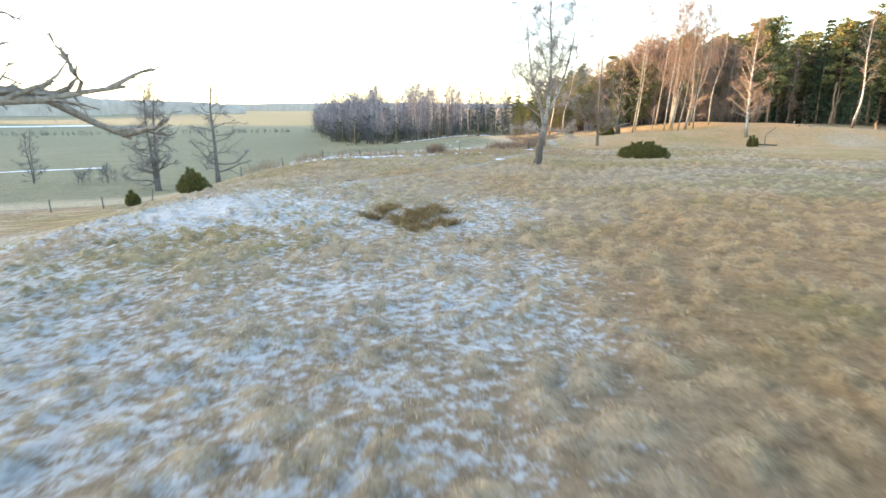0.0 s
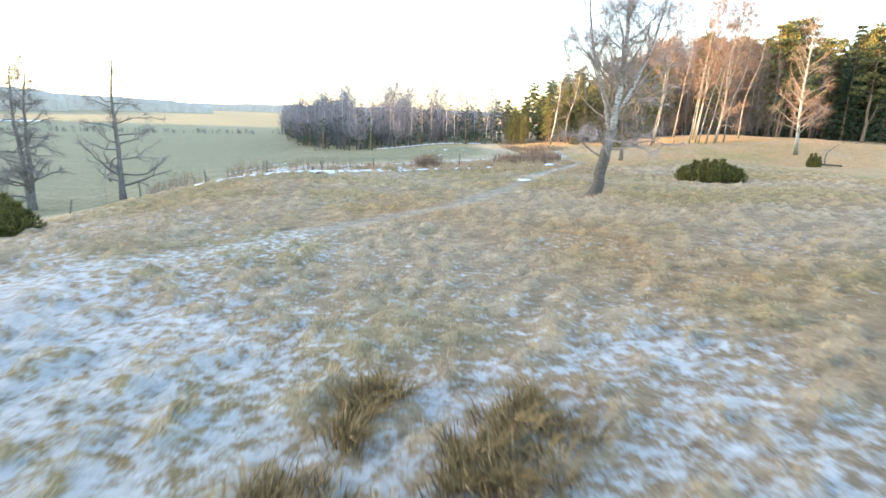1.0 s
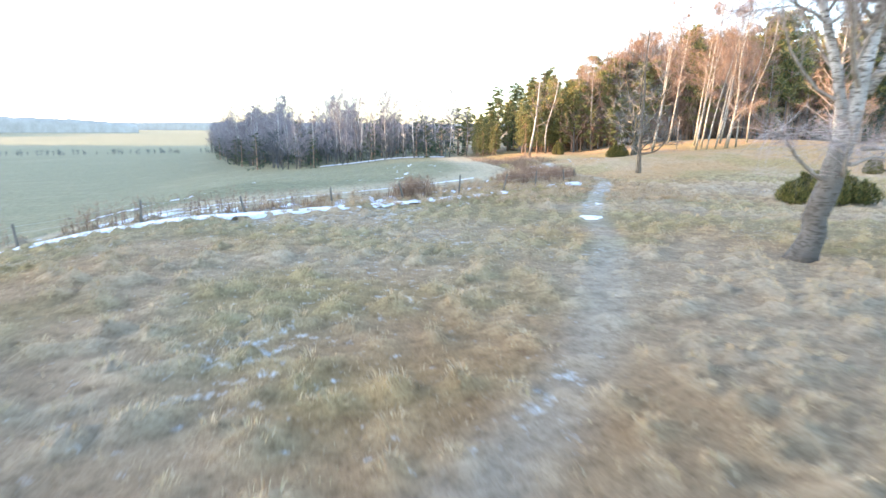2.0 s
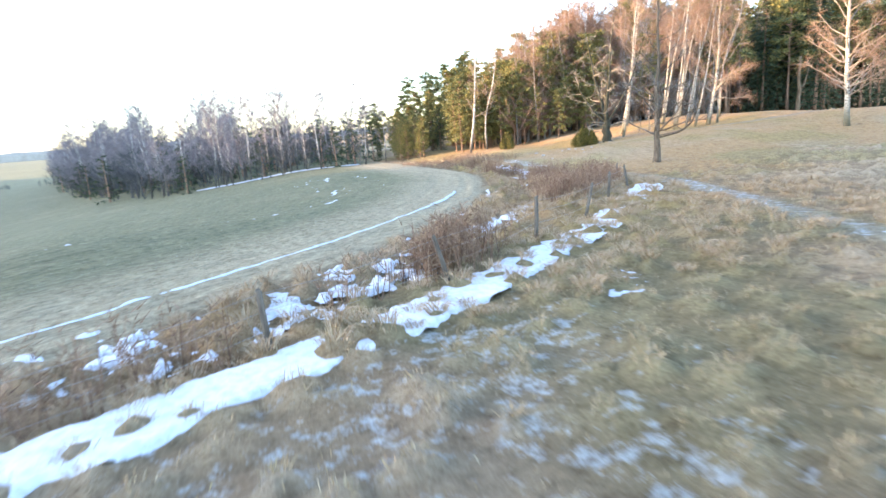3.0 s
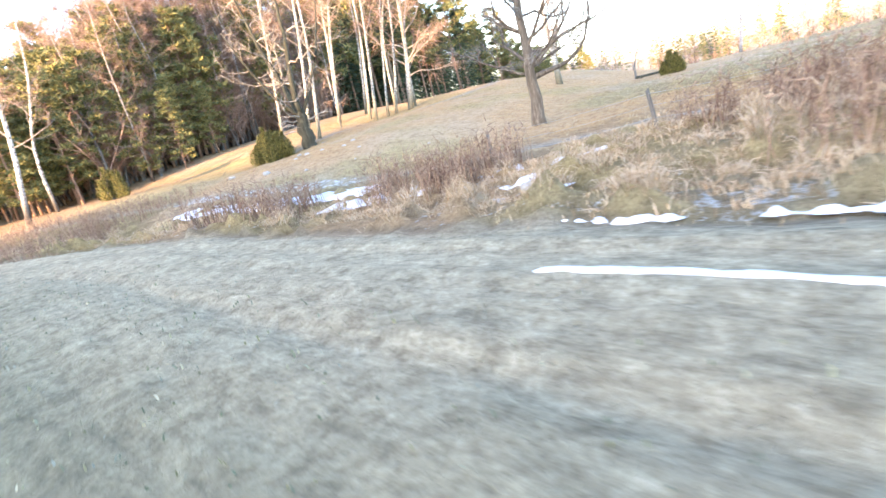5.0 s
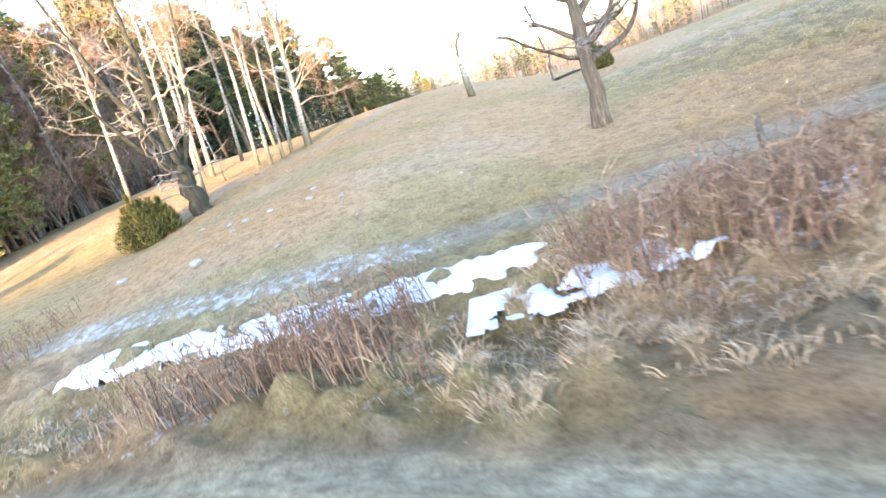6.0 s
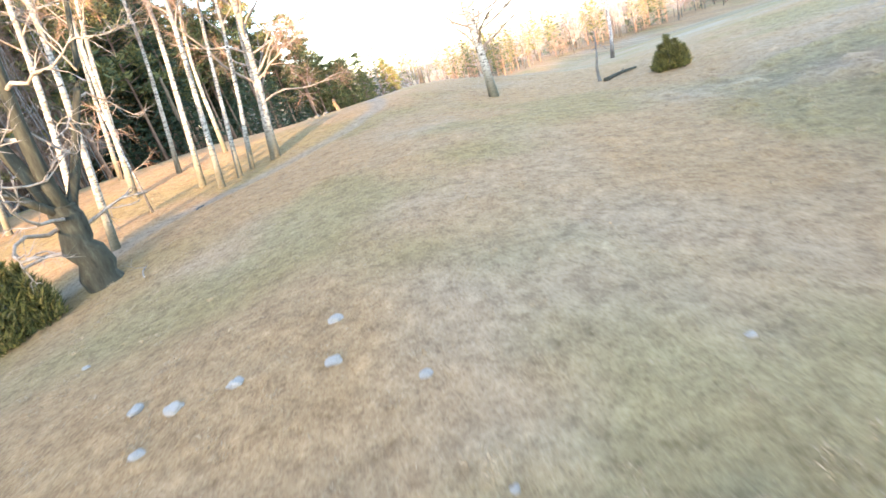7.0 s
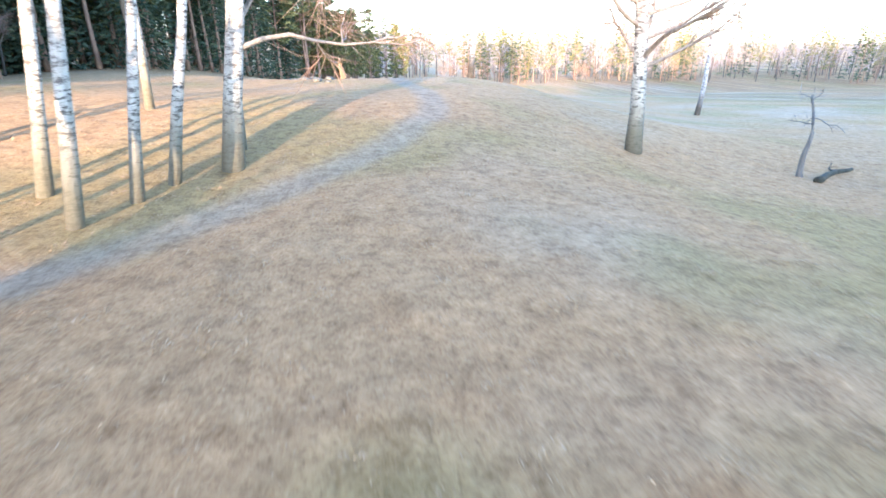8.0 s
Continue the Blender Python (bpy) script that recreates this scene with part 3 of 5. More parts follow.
# ---- trees ----
class Tree:
    """A bare tree in the making: trunk, branches and twigs, each one mesh."""

    def __init__(self, seed, twig=(0.35, 0.8), droop=0.35, twig_width=0.012, twigs=10, wander=0.16):
        self.rnd = np.random.RandomState(seed)
        self.trunk, self.branch, self.twig = Soup(), Soup(), Soup()
        self.tl, self.droop, self.tw, self.tn, self.wander = twig, droop, twig_width, twigs, wander

    def stem(self, pts, r0, r1, sides=9, flare=1.35, steps=14, soup=None):
        line = [np.array(p, float) for p in pts]
        t = np.linspace(0, 1, steps)
        u = np.linspace(0, 1, len(line))
        path = np.stack([np.interp(t, u, [p[k] for p in line]) for k in range(3)], 1)
        for _ in range(2):
            path[1:-1] = 0.25 * path[:-2] + 0.5 * path[1:-1] + 0.25 * path[2:]
        path[1:-1, :2] += self.rnd.normal(0, r0 * 0.12, (steps - 2, 2))
        rad = r0 + (r1 - r0) * t ** 0.85
        rad = rad * (1 + (flare - 1) * np.exp(-t * 16)) * (1 + self.rnd.normal(0, 0.03, steps))
        (soup or self.trunk).tube(path, rad, sides)
        return path, rad

    def limb(self, p, d, length, r, depth=2, lift=0.25, kids=5, sides=5, twigs=None):
        n = 7 if depth else 5
        d = np.array(d, float) / np.linalg.norm(d)
        pts, step = [np.array(p, float)], length / (n - 1)
        for k in range(n - 1):
            d = d + self.rnd.normal(0, self.wander, 3) + np.array([0, 0, lift / n])
            d /= np.linalg.norm(d)
            pts.append(pts[-1] + d * step)
        pts = np.array(pts)
        self.branch.tube(pts, np.linspace(r, max(0.004, r * 0.25), n), sides if depth else 3)
        if depth:
            for k in range(kids):
                t = self.rnd.uniform(0.3, 0.97)
                q = np.array([np.interp(t * (n - 1), np.arange(n), pts[:, c]) for c in range(3)])
                e = pts[min(n - 1, int(t * (n - 1)) + 1)] - pts[int(t * (n - 1))]
                e = e / np.linalg.norm(e) + self.rnd.normal(0, 0.62, 3) + [0, 0, 0.1]
                self.limb(q, e, length * self.rnd.uniform(0.28, 0.5) * (1.15 - 0.4 * t), r * 0.42, depth - 1, lift * 0.6, max(2, kids - 2), 4, twigs)
        m = int((twigs or self.tn) * (1.0 if depth < 2 else 0.7) * min(1.0, 0.3 + 0.6 * length))
        if m:
            t = self.rnd.uniform(0.15, 1, m) * (n - 1)
            root = np.stack([np.interp(t, np.arange(n), pts[:, c]) for c in range(3)], 1)
            w = d + self.rnd.normal(0, 0.65, (m, 3)) - [0, 0, self.droop]
            w /= np.linalg.norm(w, axis=1)[:, None]
            self.twig.blades(root, root + w * self.rnd.uniform(*self.tl, (m, 1)), self.tw)

    def crown(self, path, rad, start, count, length, spread=(0.5, 0.95), lift=0.5, depth=2, kids=4, taper=0.75, twigs=None):
        n = len(path)
        az = self.rnd.uniform(0, 6.28)
        for k in range(count):
            f = start + (0.985 - start) * ((k + self.rnd.rand()) / count)
            p = np.array([np.interp(f * (n - 1), np.arange(n), path[:, c]) for c in range(3)])
            r = np.interp(f * (n - 1), np.arange(n), rad)
            az += 2.4 + self.rnd.normal(0, 0.4)
            tilt = self.rnd.uniform(*spread)
            g = (f - start) / (1 - start)
            size = length * (1 - taper * g) * self.rnd.uniform(0.7, 1.15)
            self.limb(p, (math.cos(az) * math.sin(tilt * 1.57), math.sin(az) * math.sin(tilt * 1.57), math.cos(tilt * 1.57)), size, max(0.012, r * 0.42), depth, lift, kids, 5, twigs)

    def meshes(self, name, trunk, branch, twig):
        out = [("trunk", self.trunk.mesh(name + "_trunk", trunk, True))]
        if self.branch.n:
            out.append(("branchwork", self.branch.mesh(name + "_branches", branch, True)))
        if self.twig.n:
            out.append(("twig_crown", self.twig.mesh(name + "_twigs", twig)))
        return out


def plant(name, parts, x, y, label, category, group="", rz=0.0, size=1.0, sink=0.06):
    ob = thing(name, label, category, pose(x, y, height(x, y) - sink, 0, 0, rz) @ Matrix.Scale(size, 4), group)
    for key, me in parts:
        piece(key, me, ob)
    return ob


def birch_parts(seed, tall=14.0, r=0.14, lean=(0.0, 0.0), start=0.35, count=26, length=2.6, twigs=13, depth=2, bark=None, kids=3, low=()):
    t = Tree(seed, (0.35, 1.0), 0.35, 0.009, twigs)
    w = t.rnd.normal(0, 0.02 * tall, (3, 2))
    pts = [(0, 0, 0)] + [(lean[0] * f * tall + w[k, 0], lean[1] * f * tall + w[k, 1], f * tall) for k, f in enumerate((0.3, 0.6, 0.85))] + [(lean[0] * tall, lean[1] * tall, tall)]
    path, rad = t.stem(pts, r, 0.015, 9, 1.25, 16)
    t.crown(path, rad, start, count, length, (0.35, 0.75), 0.35, depth, kids)
    for up, bearing, reach in low:
        at = [np.interp(up, path[:, 2], path[:, c]) for c in (0, 1)]
        t.limb((*at, up), (math.cos(radians(bearing)), math.sin(radians(bearing)), 0.45), reach, r * 0.3, 2, 0.3, 5)
    return t.meshes("birch", bark or M_BIRCH, M_LIMB, M_TWIG)


# The leaning birch, with two stems from a low fork.
def leaning_birch():
    t = Tree(5, (0.4, 1.1), 0.3, 0.006, 50)
    R = np.array([0.87, -0.48, 0])
    U = np.array([0, 0, 1.0])
    pt = lambda r, u, f=0.0: R * r + U * u + np.array([0.48, 0.87, 0]) * f  # noqa: E731
    t.stem([pt(0, -0.15), pt(0.17, 0.8), pt(0.35, 1.7), pt(0.5, 2.5), pt(0.57, 2.9)], 0.25, 0.175, 12, 1.5, 12)
    a, ra = t.stem([pt(0.48, 2.4), pt(0.62, 3.6), pt(0.74, 5.0), pt(0.72, 6.8), pt(0.55, 8.8), pt(0.7, 11.8)], 0.165, 0.02, 9, 1.0, 16)
    b, rb = t.stem([pt(0.5, 2.1), pt(0.25, 3.4), pt(-0.15, 4.6), pt(-0.6, 6.0), pt(-0.85, 8.0), pt(-0.8, 10.0)], 0.12, 0.018, 8, 1.0, 14)
    c, rc = t.stem([pt(0.7, 3.2), pt(1.3, 4.6), pt(1.8, 6.1), pt(2.1, 7.8), pt(2.2, 9.4)], 0.09, 0.015, 7, 1.0, 12)
    for path, rad, n in ((a, ra, 24), (b, rb, 18), (c, rc, 14)):
        t.crown(path, rad, 0.14, n + 4, 2.7, (0.35, 0.8), 0.4, 2, 4, 0.6)
    for r, u, d, n in ((0.4, 1.5, (-0.9, 0.3, 0.35), 2.3), (0.75, 2.2, (0.9, -0.4, 0.15), 2.2), (0.6, 1.9, (0.8, 0.3, 0.02), 1.9), (0.5, 1.6, (-0.6, -0.6, 0.5), 1.6)):
        t.limb(pt(r, u), d, n, 0.045, 2, 0.3, 4)
    return t.meshes("leaning_birch", M_OLD_BIRCH, M_LIMB, M_TWIG_PALE)


plant("birch_tree", leaning_birch(), 6.1, 35.9, "leaning old birch with forked white stems, bare", "birch tree")


# The old tree with a curved side limb on the slope.
def field_tree():
    t = Tree(11, (0.25, 0.6), 0.05, 0.009, 22, 0.22)
    R, B = np.array([0.47, -0.88, 0]), np.array([0.88, 0.47, 0])
    U = np.array([0, 0, 1.0])
    pt = lambda r, u, f=0.0: R * r + U * u + B * f  # noqa: E731
    a, ra = t.stem([pt(0, -0.15), pt(0.0, 1.2), pt(0.03, 2.4), pt(-0.05, 3.8), pt(0.1, 5.6), pt(-0.1, 7.6), pt(0.15, 10.2)], 0.185, 0.025, 12, 1.4, 18)
    b, rb = t.stem([pt(0.1, 1.4), pt(0.6, 1.5), pt(1.25, 1.6), pt(1.75, 2.0), pt(2.05, 2.8), pt(2.1, 4.0)], 0.09, 0.02, 7, 1.0, 14)
    t.crown(a, ra, 0.22, 26, 2.9, (0.5, 0.95), 0.5, 2, 4, 0.6)
    t.crown(b, rb, 0.35, 7, 1.0, (0.5, 1.0), 0.5, 1, 3, 0.4)
    for u, d, n in ((1.5, (-0.3, 0.9, 0.25), 2.2), (1.7, (0.85, -0.5, 0.02), 2.6), (2.1, (0.3, -1, 0.08), 3.2), (2.6, (0.2, 0.9, 0.3), 2.6), (1.75, (-0.7, -0.6, 0.1), 2.0)):
        t.limb(pt(0, u), d, n, 0.05, 2, 0.35, 4)
    return t.meshes("field_tree", M_BROWN, M_BROWN, M_TWIG_GREY)


plant("bare_tree", field_tree(), 18.05, 63.05, "bare grey-barked old tree with a curved side limb", "tree")


# The gnarled oak beside the juniper.
def old_oak():
    t = Tree(23, (0.25, 0.6), 0.0, 0.013, 6, 0.3)
    R, B = np.array([0.36, -0.93, 0]), np.array([0.93, 0.36, 0])
    U = np.array([0, 0, 1.0])
    pt = lambda r, u, f=0.0: R * r + U * u + B * f  # noqa: E731
    t.stem([pt(0.05, -0.2), pt(0.03, 0.4), pt(0.0, 0.9), pt(0.02, 1.4), pt(0.0, 1.75)], 0.36, 0.24, 13, 1.5, 11)
    for pts, r, n in (([pt(0.0, 1.55), pt(-0.4, 3.0), pt(-1.0, 4.8), pt(-1.3, 6.6), pt(-1.8, 8.6)], 0.16, 11),
                      ([pt(0.0, 1.55), pt(0.0, 3.2), pt(0.35, 5.2), pt(0.3, 7.0), pt(0.7, 9.0)], 0.17, 12),
                      ([pt(0.05, 1.45), pt(0.6, 2.6, 0.5), pt(1.3, 4.2, 1.2), pt(1.7, 5.8, 1.5), pt(2.0, 7.4, 1.9)], 0.11, 9),
                      ([pt(0.0, 1.45), pt(-0.7, 2.4, -0.7), pt(-1.4, 3.9, -1.4), pt(-1.9, 5.4, -1.6)], 0.1, 8)):
        path, rad = t.stem(pts, r, 0.02, 8, 1.0, 13)
        t.crown(path, rad, 0.2, n, 2.1, (0.4, 1.0), 0.35, 2, 4, 0.55)
    for u, d, n in ((1.2, (0.3, -0.9, 0.1), 1.6), (1.4, (-0.6, 0.8, 0.05), 2.6), (1.5, (-0.9, -0.3, 0.15), 2.0), (1.0, (-0.2, 0.95, 0.0), 2.0)):
        t.limb(pt(0.0, u), d, n, 0.05, 2, 0.05, 4)
    return t.meshes("oak", M_OAK, M_DEAD, M_TWIG_GREY)


plant("oak_tree", old_oak(), 24.25, 74.75, "gnarled old oak with pale dead limbs beside a juniper", "oak tree")

# The birch group on the hill, the ridge birch and the others in the open.
HILL_BIRCHES = [(30.0, 73.8, 15.0, 0.15), (30.9, 73.45, 13.0, 0.10), (31.2, 74.75, 15.5, 0.13), (31.6, 73.2, 13.5, 0.10),
                (33.3, 72.6, 13.0, 0.17), (32.2, 77.3, 16.0, 0.13), (32.55, 77.5, 15.0, 0.12), (26.5, 75.5, 15.5, 0.13), (27.2, 76.5, 15.0, 0.15),
                (36.6, 75.3, 15.0, 0.14), (31.9, 81.4, 16.0, 0.14), (36.5, 79.6, 15.0, 0.13), (34.6, 76.6, 15.0, 0.11)]
LEAN = np.array([0.02, -0.14])
kinds = [birch_parts(40 + k, 14.0, 0.08, tuple(LEAN + np.random.RandomState(k).normal(0, 0.022, 2)), 0.24 + 0.05 * (k % 3), 30, 2.5, 24, bark=M_HILL_BIRCH) for k in range(5)]
for k, (x, y, tall, r) in enumerate(HILL_BIRCHES):
    plant("birch_tree", kinds[k % 5], x, y, "tall white-stemmed bare birch in a hilltop group", "birch tree", "birches on the hill", 12 * math.sin(k * 2.1), tall / 14.0)
plant("birch_tree", birch_parts(61, 13.5, 0.17, (0.01, 0.03), 0.1, 40, 3.4, 22, bark=M_HILL_BIRCH, low=((1.9, -100, 2.6), (2.2, 70, 1.4), (2.5, -75, 3.2), (3.0, -110, 3.0), (3.2, 95, 2.0), (3.7, -95, 2.2), (4.0, 80, 2.2), (4.4, -120, 2.6), (4.8, 110, 2.4))), 35.6, 64.3, "wide-crowned bare birch on the hill's ridge", "birch tree")
plant("birch_tree", birch_parts(67, 14.0, 0.15, (0.02, -0.13), 0.1, 34, 3.2, 20, bark=M_HILL_BIRCH, low=((1.8, -80, 2.6), (2.1, -60, 3.0), (2.5, -95, 2.4), (3.0, 60, 1.8), (3.3, -70, 2.2))), 32.2, 72.5, "stout birch with low spreading limbs in the hilltop group", "birch tree", "birches on the hill")
plant("birch_tree", birch_parts(62, 10.5, 0.11, (0.12, -0.09), 0.25, 24, 1.9, 11), 17.2, 84.5, "slender white birch at the edge of the pinewood", "birch tree")
plant("birch_tree", birch_parts(63, 9.5, 0.08, (0.12, -0.07), 0.25, 20, 1.9, 11), 19.6, 86.0, "slim bare birch at the edge of the pinewood", "birch tree")
plant("birch_tree", birch_parts(64, 11.5, 0.14, (0.03, -0.02), 0.3, 24, 2.2, 11), 53.5, 52.0, "bare birch beyond the ridge of the hill", "birch tree")
plant("birch_tree", birch_parts(66, 12.5, 0.13, (0.03, -0.02), 0.3, 24, 2.2, 11), 49.0, 66.0, "bare birch beyond the ridge of the hill", "birch tree")
plant("birch_tree", birch_parts(65, 3.2, 0.035, (0.03, 0.02), 0.3, 10, 0.9, 8, 1), 29.2, 75.6, "thin bare birch sapling among the birches", "birch tree")


# Alders and the sapling below the western bank, and the oak whose boughs hang in at the start.
def alder(seed, tall, r, stems=1, twigs=17):
    t = Tree(seed, (0.06 * tall ** 0.7, 0.16 * tall ** 0.7), 0.05, 0.010, int(twigs * 1.6), 0.2)
    for k in range(stems):
        dx = 0.10 * tall * (k - (stems - 1) / 2)
        path, rad = t.stem([(dx * 0.1, 0, -0.1), (dx * 0.4, 0.05, tall * 0.35), (dx * 0.8, -0.05, tall * 0.7), (dx + 0.05 * tall, 0, tall)], r, 0.015, 9, 1.3, 14)
        t.crown(path, rad, 0.08, 36, 0.30 * tall, (0.7, 1.05), 0.3, 2, 4, 0.75)
    return t.meshes("alder", M_DARK, M_DARK, M_TWIG_GREY)


plant("alder_tree", alder(71, 10.0, 0.2), -19.4, 50.0, "dark leafless alder below the bank", "alder tree")
plant("alder_tree", alder(72, 9.0, 0.19, 2), -24.0, 48.5, "dark twin-stemmed leafless alder below the bank", "alder tree")
plant("young_tree", alder(73, 5.0, 0.07, 2, 4), -38.9, 54.6, "thin leafless young tree beside the field", "tree")


def start_oak():
    t = Tree(81, (0.2, 0.5), -0.1, 0.012, 5, 0.3)
    path, rad = t.stem([(0, 0, -0.2), (0.1, 0, 1.6), (0.0, 0.1, 3.2), (0.2, 0, 5.0), (0, 0, 7.5)], 0.34, 0.1, 12, 1.4, 14)
    t.limb((0.05, 0, 2.7), (0.75, 0.9, 0.16), 4.2, 0.17, 2, 0.2, 6)
    t.limb((0.05, 0, 3.2), (0.7, 0.9, 0.28), 4.4, 0.14, 2, 0.3, 6)
    t.limb((0.0, 0, 3.7), (0.8, 0.6, 0.35), 3.8, 0.12, 2, 0.3, 6)
    t.limb((0.1, 0, 4.4), (0.8, 0.8, 0.3), 4.2, 0.08, 2, 0.3, 6)
    t.crown(path, rad, 0.5, 12, 3.6, (0.5, 1.0), 0.4, 2, 4, 0.4)
    return t.meshes("start_oak", M_BARK, M_BARK, M_TWIG_GREY)


plant("oak_tree", start_oak(), -8.7, 9.9, "broad bare oak with mossy crooked boughs", "oak tree")


# ---- conifers ----
def pine_parts(seed, tall=15.0, r=0.17, low=0.42, clumps=34):
    rnd = np.random.RandomState(seed)
    t = Tree(seed)
    path, rad = t.stem([(0, 0, 0), (rnd.normal(0, 0.2), rnd.normal(0, 0.2), tall * 0.5), (rnd.normal(0, 0.35), rnd.normal(0, 0.35), tall * 0.96)], r, 0.03, 7, 1.2, 10)
    crown = Soup()
    for k in range(clumps):
        f = low + (0.97 - low) * ((k + rnd.rand()) / clumps)
        g = (f - low) / (1 - low)
        reach = (1.25 + 1.3 * math.sin(min(1, g * 1.15 + 0.15) * math.pi) ** 0.8) * rnd.uniform(0.45, 1.1) * (0.55 if g > 0.88 else 1)
        az = k * 2.4 + rnd.normal(0, 0.5)
        base = np.array([0, 0, f * tall])
        c = base + [math.cos(az) * reach, math.sin(az) * reach, rnd.uniform(0.0, 0.7)]
        t.branch.tube([base - [0, 0, 0.2], (base + c) / 2 + [0, 0, -0.1], c], [0.05, 0.035, 0.015], 3)
        m = 84
        q = rnd.normal(0, 1, (m, 3))
        q /= np.linalg.norm(q, axis=1)[:, None]
        root = c + q * rnd.uniform(0.1, 0.75, (m, 1)) * [0.95, 0.95, 0.42]
        w = q * [1, 1, 0.4] + rnd.normal(0, 0.45, (m, 3)) + [0, 0, 0.35]
        w /= np.linalg.norm(w, axis=1)[:, None]
        crown.blades(root, root + w * rnd.uniform(0.30, 0.62, (m, 1)), rnd.uniform(0.10, 0.21, m))
    return [("trunk", t.trunk.mesh("pine_trunk", M_PINEBARK, True)), ("branchwork", t.branch.mesh("pine_branches", M_PINEBARK)), ("crown", crown.mesh("pine_crown", M_PINE))]


def spruce_parts(seed, tall=13.0):
    rnd = np.random.RandomState(seed)
    t = Tree(seed)
    t.stem([(0, 0, 0), (0, 0, tall * 0.5), (0, 0, tall * 0.97)], 0.15, 0.02, 7, 1.2, 8)
    crown = Soup()
    tiers = 26
    for k in range(tiers):
        z = tall * (0.06 + 0.93 * (k / tiers) ** 0.9)
        reach = 2.1 * (1 - k / tiers) ** 0.85 + 0.15
        for a in np.arange(9) * 0.698 + k * 1.1:
            n = 14
            u = rnd.uniform(0.1, 1, n)
            root = np.stack([np.cos(a) * reach * u, np.sin(a) * reach * u, z - 0.35 * reach * u ** 1.4], 1) + rnd.normal(0, 0.07, (n, 3))
            w = np.stack([np.cos(a) + rnd.normal(0, 0.8, n), np.sin(a) + rnd.normal(0, 0.8, n), rnd.normal(-0.35, 0.3, n)], 1)
            w /= np.linalg.norm(w, axis=1)[:, None]
            crown.blades(root, root + w * rnd.uniform(0.25, 0.5, (n, 1)), rnd.uniform(0.08, 0.16, n))
    return [("trunk", t.trunk.mesh("spruce_trunk", M_PINEBARK, True)), ("crown", crown.mesh("spruce_crown", M_SPRUCE))]


WOOD_EDGE = Line([(13, 94), (16.5, 89), (21.5, 86.5), (28, 87), (38, 86), (48, 87), (58, 90), (68, 92), (80, 90)])
pines = [pine_parts(100 + k, 15.0, 0.17, (0.3, 0.45, 0.12, 0.36, 0.18)[k], (40, 36, 48, 40, 46)[k]) for k in range(5)]
spruces = [spruce_parts(120 + k) for k in range(2)]
wood_birch = [birch_parts(130 + k, 13.0, 0.075, (0.01, 0.0), 0.10, 34, 2.3, 40, 1, kids=2, bark=M_SHADED_BIRCH) for k in range(3)]
rnd = np.random.RandomState(3)
for k in range(190):
    s = rnd.uniform(0, WOOD_EDGE.s[-1])
    deep = 26 * rnd.rand() ** 1.5
    x, y = WOOD_EDGE.at(s) + np.array([0.12 * deep + rnd.normal(0, 0.6), deep + rnd.normal(0, 0.6)])
    pick = rnd.rand()
    stand = float(np.interp(s + deep * 0.5, [0, 5, 12, 25, 40], [0.18, 0.29, 0.43, 0.72, 0.97]))
    grown = stand * rnd.uniform(0.85, 1.12)
    low_crown = s < 25 and deep < 8
    if pick < (0.85 if s < 16 else 0.5 if s < 34 else 0.62):
        plant("pine_tree", pines[(2, 4)[k % 2] if low_crown else k % 5], x, y, "tall pine with a reddish trunk in the hill wood", "pine tree", "pines of the hill wood", rnd.uniform(0, 360), grown)
    elif pick < (0.9 if s < 34 else 0.7):
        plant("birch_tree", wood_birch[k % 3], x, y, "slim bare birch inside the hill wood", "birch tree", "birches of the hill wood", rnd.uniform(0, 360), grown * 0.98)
    else:
        plant("spruce_tree", spruces[k % 2], x, y, "dark spruce in the hill wood", "spruce tree", "spruces of the hill wood", rnd.uniform(0, 360), grown * 0.85)

for k in range(44):
    s, deep = rnd.uniform(14, 40), rnd.uniform(-1.5, 5)
    x, y = WOOD_EDGE.at(s) + np.array([0, deep])
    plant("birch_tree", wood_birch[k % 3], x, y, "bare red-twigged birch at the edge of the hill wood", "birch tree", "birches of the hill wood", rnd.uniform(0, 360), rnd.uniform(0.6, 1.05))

for k in range(46):
    s, deep = rnd.uniform(0.5, 24), rnd.uniform(-0.5, 9)
    x, y = WOOD_EDGE.at(s) + np.array([0.1 * deep, deep])
    stand = float(np.interp(s + deep * 0.5, [0, 5, 12, 25], [0.19, 0.31, 0.44, 0.68])) * rnd.uniform(0.75, 1.08)
    plant("pine_tree", pines[(2, 4)[k % 2]], x, y, "bushy pine with boughs down to the ground", "pine tree", "pines of the hill wood", rnd.uniform(0, 360), stand)

edge_rnd = np.random.RandomState(83)
for k in range(22):
    s, deep = edge_rnd.uniform(11, 24), edge_rnd.uniform(0.3, 5)
    x, y = WOOD_EDGE.at(s) + np.array([0, deep])
    grown = float(np.interp(s, [11, 24], [0.5, 0.72])) * edge_rnd.uniform(0.8, 1.1)
    plant("pine_tree", pines[(2, 4, 0)[k % 3]], x, y, "dense green pine at the edge of the hill wood", "pine tree", "pines of the hill wood", edge_rnd.uniform(0, 360), grown)

